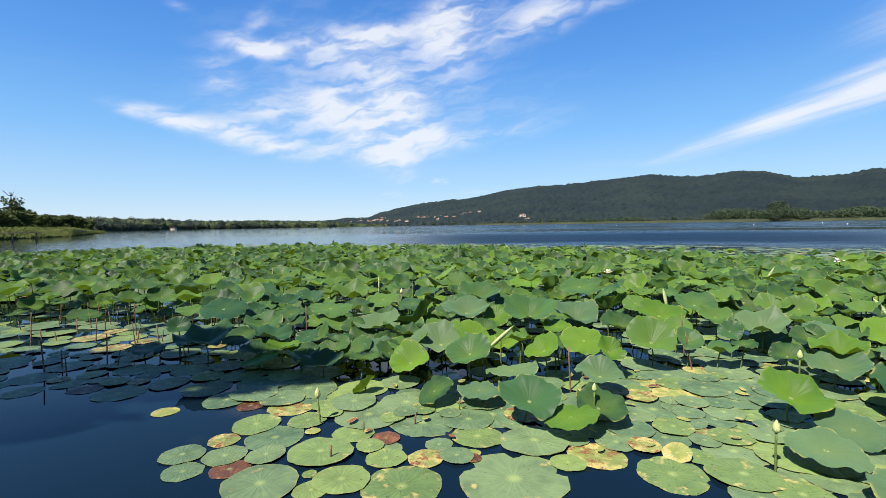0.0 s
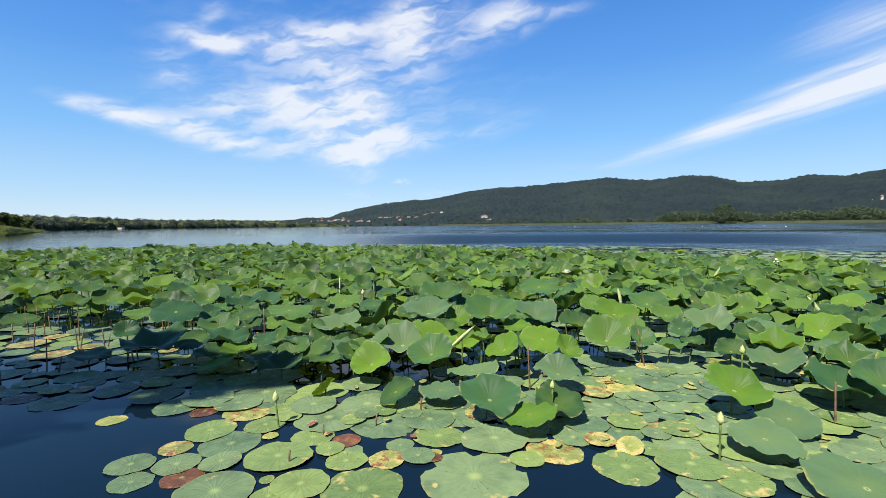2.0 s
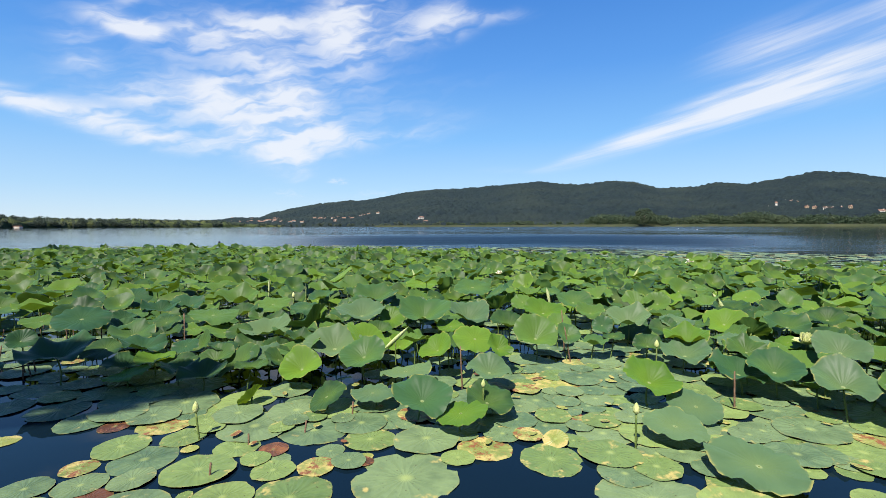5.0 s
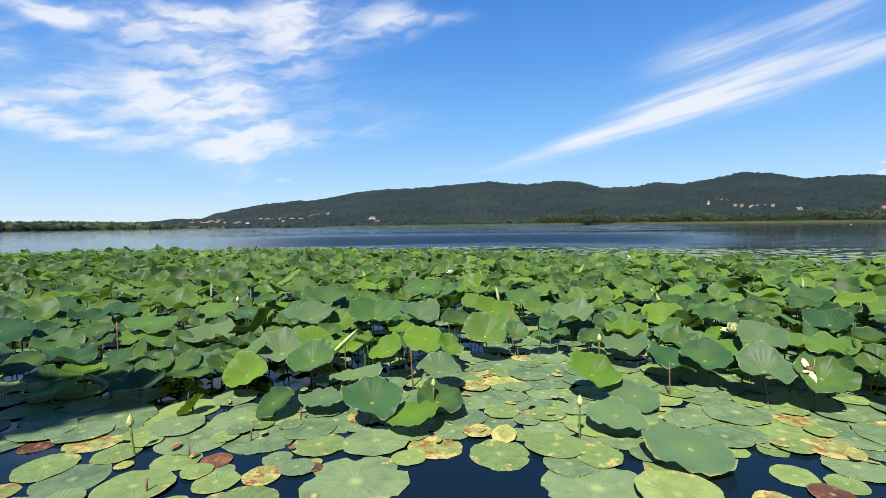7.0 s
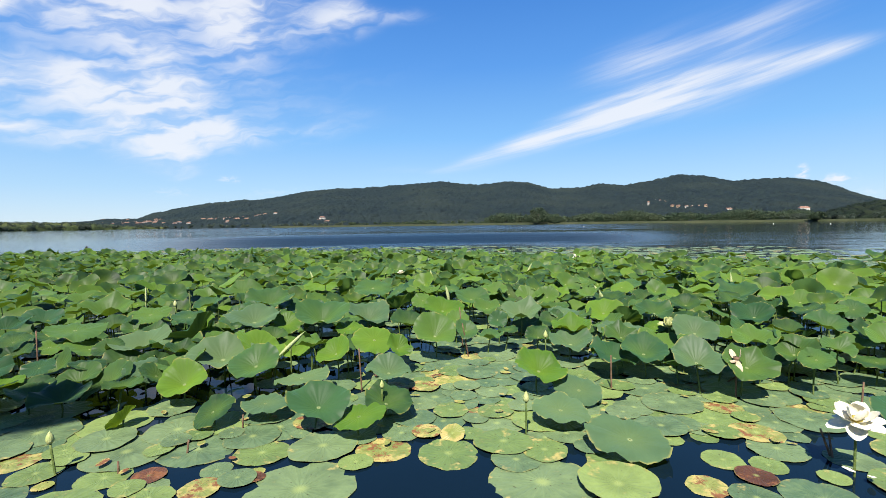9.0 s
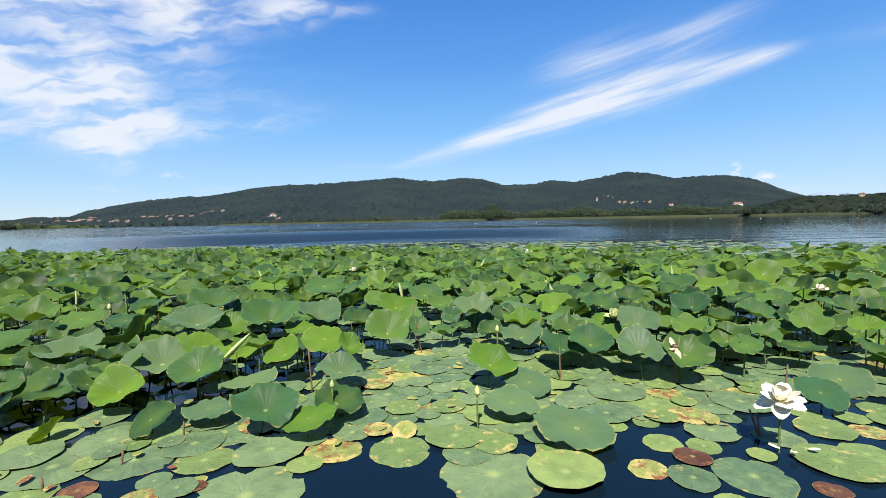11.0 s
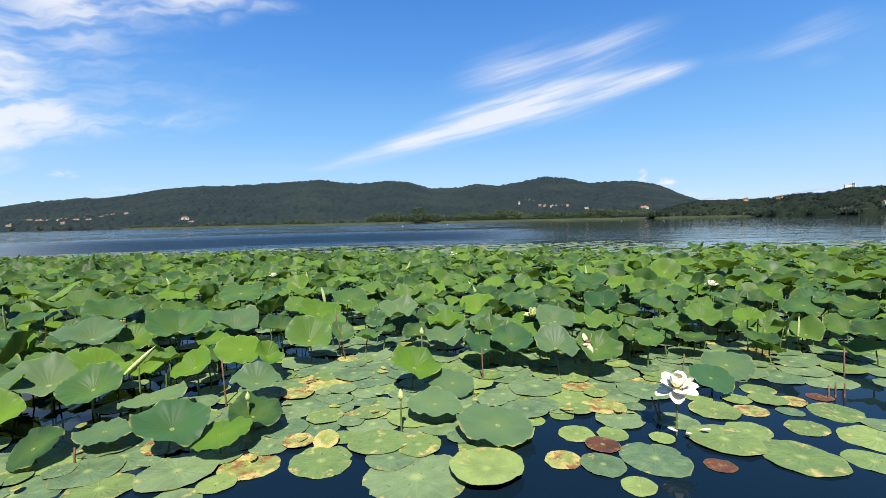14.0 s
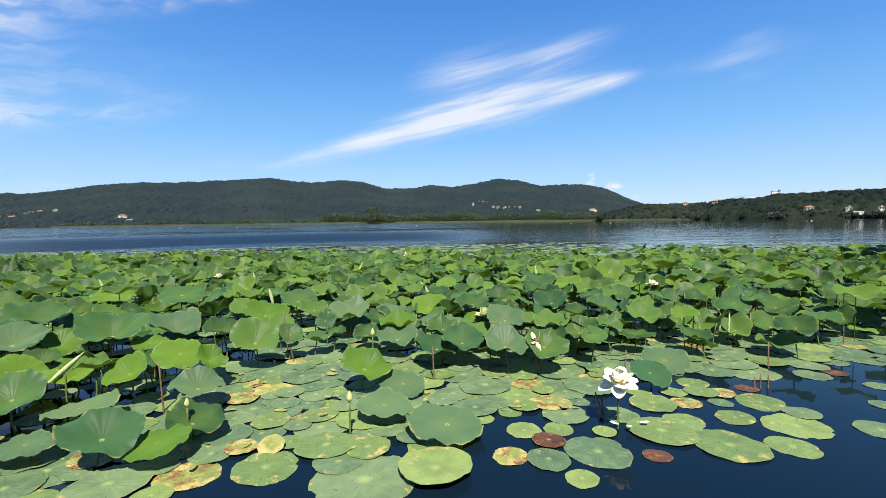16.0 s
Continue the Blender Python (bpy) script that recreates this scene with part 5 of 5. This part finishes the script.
def flower(x, y, z, size, openness=1.0, label="open cream-white lotus flower on a stalk", nod=8):
    top = tagged(new("lotus_flower"), label, "flower", "lotus flowers")
    top.matrix_basis = pose(x, y, 0)
    stalk_on(top, z)
    face = pose(0, 0, z, 0, 0, -math.degrees(math.atan2(-x, -y))) @ pose(0, 0, 0, -nod)
    for ring, (count, length, cup, tilt) in enumerate(((6, 1.0, .2, -14), (5, .92, .4, 12), (3, .7, .7, 40))):
        me = petal_mesh("petal", size * length, size * 0.40, cup, PETAL)
        for k in range(count):
            ob = child("petal", me, top, face @ pose(0, 0, 0.008 * ring, 0, 0, 360 * k / count + 23 * ring + rng.uniform(-12, 12)) @ pose(0, 0.012, 0, tilt + 58 * (1 - openness) + rng.uniform(-16, 16)))
    bm = bmesh.new()
    bmesh.ops.create_cone(bm, cap_ends=True, segments=14, radius1=size * .09, radius2=size * .17, depth=size * .24, matrix=face @ pose(0, 0, size * .14))
    pod = part("seed_pod", bm, POD, top, "yellow seed pod")
    bm = bmesh.new()
    for k in range(60):
        a = 6.283 * k / 60
        m = face @ pose(0, 0, size * .12, 0, 0, math.degrees(a)) @ pose(0, size * .17, 0, rng.uniform(-50, -10))
        bmesh.ops.create_cone(bm, segments=4, radius1=.0015, radius2=.001, depth=size * .2, matrix=m)
    part("stamens", bm, POD, pod)
    return top


def bud(x, y, z, size=0.045, lean=(0, 0), label="closed pale-green lotus bud on a thin stalk"):
    top = tagged(new("lotus_bud"), label, "flower bud", "lotus buds")
    top.matrix_basis = pose(x, y, 0)
    stalk_on(top, z, lean=lean)
    V, F, seg = [], [], 14
    prof = [(0.0, 0.0), (0.16, 0.02), (0.33, 0.2), (0.39, 0.45), (0.33, 0.8), (0.18, 1.12), (0.05, 1.32), (0.0, 1.38)]
    for r, h in prof:
        for k in range(seg):
            a = 6.283 * k / seg
            q = r * (1 + 0.06 * math.sin(5 * a + 3 * h))
            V.append((lean[0] + size * q * math.cos(a), lean[1] + size * q * math.sin(a), z + size * h))
    for i in range(len(prof) - 1):
        for k in range(seg):
            n = (k + 1) % seg
            F.append((i * seg + k, i * seg + n, (i + 1) * seg + n, (i + 1) * seg + k))
    child("bud", mesh_of("bud", V, F, BUD), top)


def furled(x, y, z, length, lean, turn, mat=None):
    """A young leaf still rolled up, pointed at both ends."""
    top = tagged(new("furled_leaf"), "young rolled-up pale lotus leaf on its stalk", "lotus leaf", "furled lotus leaves")
    top.matrix_basis = pose(x, y, 0)
    stalk_on(top, z)
    V, F, seg = [], [], 10
    for i in range(9):
        t = i / 8 - 0.5
        r = 0.016 * (math.cos(math.pi * t) ** 0.7 + 0.02)
        for k in range(seg):
            a = 6.283 * k / seg
            q = r * (1.35 if k < 2 else 1.0)
            V.append((q * math.cos(a), q * math.sin(a) * 0.7, t * length))
    for i in range(8):
        for k in range(seg):
            n = (k + 1) % seg
            F.append((i * seg + k, i * seg + n, (i + 1) * seg + n, (i + 1) * seg + k))
    child("roll", mesh_of("roll", V, F, mat or FURL), top, pose(0, 0, z, 0, 0, turn) @ pose(0, 0, 0, 0, lean))


def dry_stalk(x, y, z, dx=0.0, dy=0.0):
    top = tagged(new("dry_stalk"), "dry reddish-brown lotus stalk standing in the water", "stalk", "dry lotus stalks")
    top.matrix_basis = pose(x, y, 0)
    v, f = tube([(dx * t, dy * t, -0.08 + (z + 0.08) * t) for t in (0, .25, .5, .75, 1)], [.007, .0068, .0062, .0058, .005], 7)
    child("stem", mesh_of("stem", v, f, DRY), top)


flower(2.90, 1.27, 0.28, 0.114, nod=16)


def faded(x, y, z, size):
    """A flower past its bloom: a brown pod with a few petals hanging from it."""
    top = tagged(new("lotus_flower"), "faded lotus flower with limp brown-edged hanging petals", "flower", "lotus flowers")
    top.matrix_basis = pose(x, y, 0)
    stalk_on(top, z, DRY)
    bm = bmesh.new()
    bmesh.ops.create_cone(bm, cap_ends=True, segments=14, radius1=size * .12, radius2=size * .26, depth=size * .3, matrix=pose(0, 0, z + size * .1))
    part("seed_pod", bm, DRY, top, "brown drying seed pod")
    me = petal_mesh("petal", size, size * 0.26, 0.5, PETAL_OLD)
    for turn, tilt in ((35, -60), (95, -25), (150, -72), (215, 58), (290, -48), (335, 20)):
        child("petal", me, top, pose(0, 0, z, 0, 0, turn) @ pose(0, 0.012, 0, tilt))


def tinted_flower(top, mat):
    for o in top.children:
        if o.name.startswith("petal"):
            o.data.materials.clear()
            o.data.materials.append(mat)


faded(3.37, 2.20, 0.29, 0.09)
tinted_flower(flower(3.80, 3.14, 0.30, 0.10, 0.4, "half-open pale yellow-green lotus flower"), BUD)
flower(2.78, 7.91, 0.42, 0.08, 0.6)
flower(8.41, 9.99, 0.40, 0.09)
flower(8.48, 2.78, 0.42, 0.075, 0.6)
flower(6.38, 2.49, 0.42, 0.075, 0.7)
bud(-0.79, 3.02, 0.17, 0.05, (-0.03, 0.02))
bud(0.96, 2.98, 0.21, 0.04)
bud(1.68, 2.36, 0.21, 0.05)
bud(2.60, 3.42, 0.27, 0.05)
bud(-0.52, 5.88, 0.43, 0.05)
furled(0.49, 4.0, 0.32, 0.32, 55, 20)
furled(5.45, 1.35, 0.22, 0.26, 6, 0)
furled(5.40, 1.42, 0.22, 0.25, -8, 40)
for x, y, z in ((-0.9, 6.6, .46), (-0.4, 6.2, .45), (2.5, 5.3, .42), (4.2, 4.5, .42), (1.2, 7.5, .46), (3.0, 7.0, .45), (6.5, 4.4, .42), (5.0, 7.2, .45), (-3.0, 8.3, .45), (7.6, 5.6, .43)):
    furled(x, y, z, rng.uniform(.2, .3), rng.uniform(-40, 50), rng.uniform(0, 360))
for x, y, z, dx, dy in ((2.24, 4.34, .44, -.05, -.02), (2.16, 4.04, .34, -.08, 0), (0.97, 3.56, .34, -.02, .0), (-1.40, 4.80, .47, 0, 0), (2.70, 2.72, .28, -.01, 0), (3.55, 2.52, .12, .2, -.15),
                        (4.3, 0.83, .11, 0, 0), (4.34, 0.79, .10, .01, 0), (4.27, 0.86, .09, -.01, 0), (5.0, 1.5, .3, .03, 0), (5.2, 1.6, .32, 0, 0), (3.05, 1.42, .15, -.06, .05), (3.0, 1.40, .12, .05, .06),
                        (4.9, 0.9, .22, .02, .01), (3.9, 1.7, .2, .03, 0), (-0.63, 2.55, .08, .01, .01), (-0.5, 2.9, .07, 0, 0), (-0.2, 3.0, .08, .02, 0), (0.1, 3.2, .1, .01, 0), (-2.4, 5.5, .3, 0, 0)):
    dry_stalk(x, y, z, dx, dy)
for k in range(46):
    a, d = radians(rng.uniform(-44, -24)), rng.uniform(5.2, 8.5)
    dry_stalk(d * math.sin(a), d * math.cos(a), rng.uniform(.1, .32), rng.uniform(-.05, .05), rng.uniform(-.03, .03))

# fallen petals by the open flower
me = petal_mesh("petal", 0.055, 0.018, 0.3, PETAL)
for x, y, w in ((2.89, 1.26, 30), (2.92, 1.21, 120), (3.01, 1.18, 200)):
    ob = tagged(new("petal", me), "fallen cream petal lying on a floating leaf", "petal", "fallen petals")
    ob.matrix_basis = pose(x, y, 0.03, 0, 0, w)

# a curled yellow leaf edge
ob = new("curled_leaf", PADS["gold"][2])
ob.matrix_basis = pose(1.26, 2.52, 0.035, -38, 12, 150) @ Matrix.Diagonal((0.075, 0.06, 0.12, 1))
tagged(ob, "small curled yellow lotus leaf", "lotus leaf")


# ---- on the lake ----
def buoy(x, y, r):
    bm = bmesh.new()
    bmesh.ops.create_uvsphere(bm, u_segments=16, v_segments=10, radius=r, matrix=pose(0, 0, r * .5))
    bmesh.ops.create_cone(bm, cap_ends=True, segments=10, radius1=r * .3, radius2=r * .2, depth=r * .6, matrix=pose(0, 0, r * 1.6))
    top = tagged(new("buoy"), "small white mooring buoy on the lake", "buoy", "buoys")
    top.matrix_basis = pose(x, y, 0)
    part("float", bm, BUOY, top)


for x, y, r in ((93, 141, .12), (103, 120, .12), (137, 170, .13), (245, 35, .22), (70, 190, .13), (60, 230, .14), (200, 120, .16), (180, 90, .14)):
    buoy(x, y, r)

bird = tagged(new("float"), "small dark float on the water at the bed's edge", "float")
bird.matrix_basis = pose(-8.55, 36.6, 0)
V, F = tube([(0, 0, -0.1), (0, 0, 0.05), (0.02, 0, 0.15), (0.02, 0, 0.22)], [.05, .08, .06, .03], 8)
child("body", mesh_of("body", V, F, FEATHER), bird)

rack = tagged(new("mooring_rack"), "weathered wooden board on posts in the shallow water", "jetty")
rack.matrix_basis = pose(-56.7, 61.9, 0, 0, 0, 42)
for x in (-2.6, 0.0, 2.4):
    V, F = tube([(x, 0, -0.5), (x, 0, 0.9)], [.12, .11], 8)
    child("post", mesh_of("post", V, F, WOOD), rack)
bm = bmesh.new()
bmesh.ops.create_cube(bm, size=1, matrix=pose(-0.3, 0, 1.0) @ Matrix.Diagonal((6.5, .5, .12, 1)))
part("board", bm, WOOD, rack, soft=False)


# ---- the shore behind and beside the path, with the tree whose shade falls on the bed ----
V, F = [], []
for i in range(40):
    for j in range(16):
        x, y = -30 + 60 * i / 39, -24 + 22.6 * j / 15
        V.append((x, y, 0.35 * min(1, (15 - j) / 4) - 0.1 + 0.08 * noise.noise(Vector((x, y, 0)) * .5)))
F = [(i * 16 + j, i * 16 + 16 + j, i * 16 + 17 + j, i * 16 + j + 1) for i in range(39) for j in range(15)]
tagged(new("ground_shore", mesh_of("ground_shore", V, F, GRASS)), "grassy shore", "bank", kind="structure")
# unseen trees, added behind the camera to cut down the sky's fill light
for k, (a, d, h, s) in enumerate(((180, 16.0, 13, 5.5), (150, 17.0, 13, 5.5), (118, 16.0, 10, 4.6))):
    bank_tree(a, d, h, s, 60 + k, False, "leafy green tree on the near shore")

top = tagged(new("shade_tree"), "broad leafy tree on the near shore", "tree")
top.matrix_basis = pose(-12.4, -4.3, 0.1)
pts = [Vector(p) for p in ((0, 0, 0), (0.15, 0.3, 1.8), (0.5, 0.9, 3.6), (1.0, 2.0, 5.4), (1.4, 3.0, 7.2))]
V, F = tube(pts, [.3, .24, .2, .14, .06], 10)
n = len(V)
r = random.Random(8)
for k in range(12):
    p = pts[2 + k % 3]
    q = p + Vector((r.uniform(-2, 2), r.uniform(-1, 2.2), r.uniform(.3, 1.6)))
    v, f = tube([p, (p + q) / 2 + Vector((0, 0, .2)), q], [.09, .06, .02], 6)
    V += v
    F += [tuple(i + n for i in x) for x in f]
    n = len(V)
child("trunk", mesh_of("trunk", V, F, BARK), top)
v, f = leafy(12000, 0.2, 2.0, 77, 0.6)
child("crown", mesh_of("crown", [(2.8 * p[0] + 2.1, 0.55 * p[1] + 3.45, 0.7 * p[2] + 6.9) for p in v], f, TREE_LEAVES, soft=False), top)
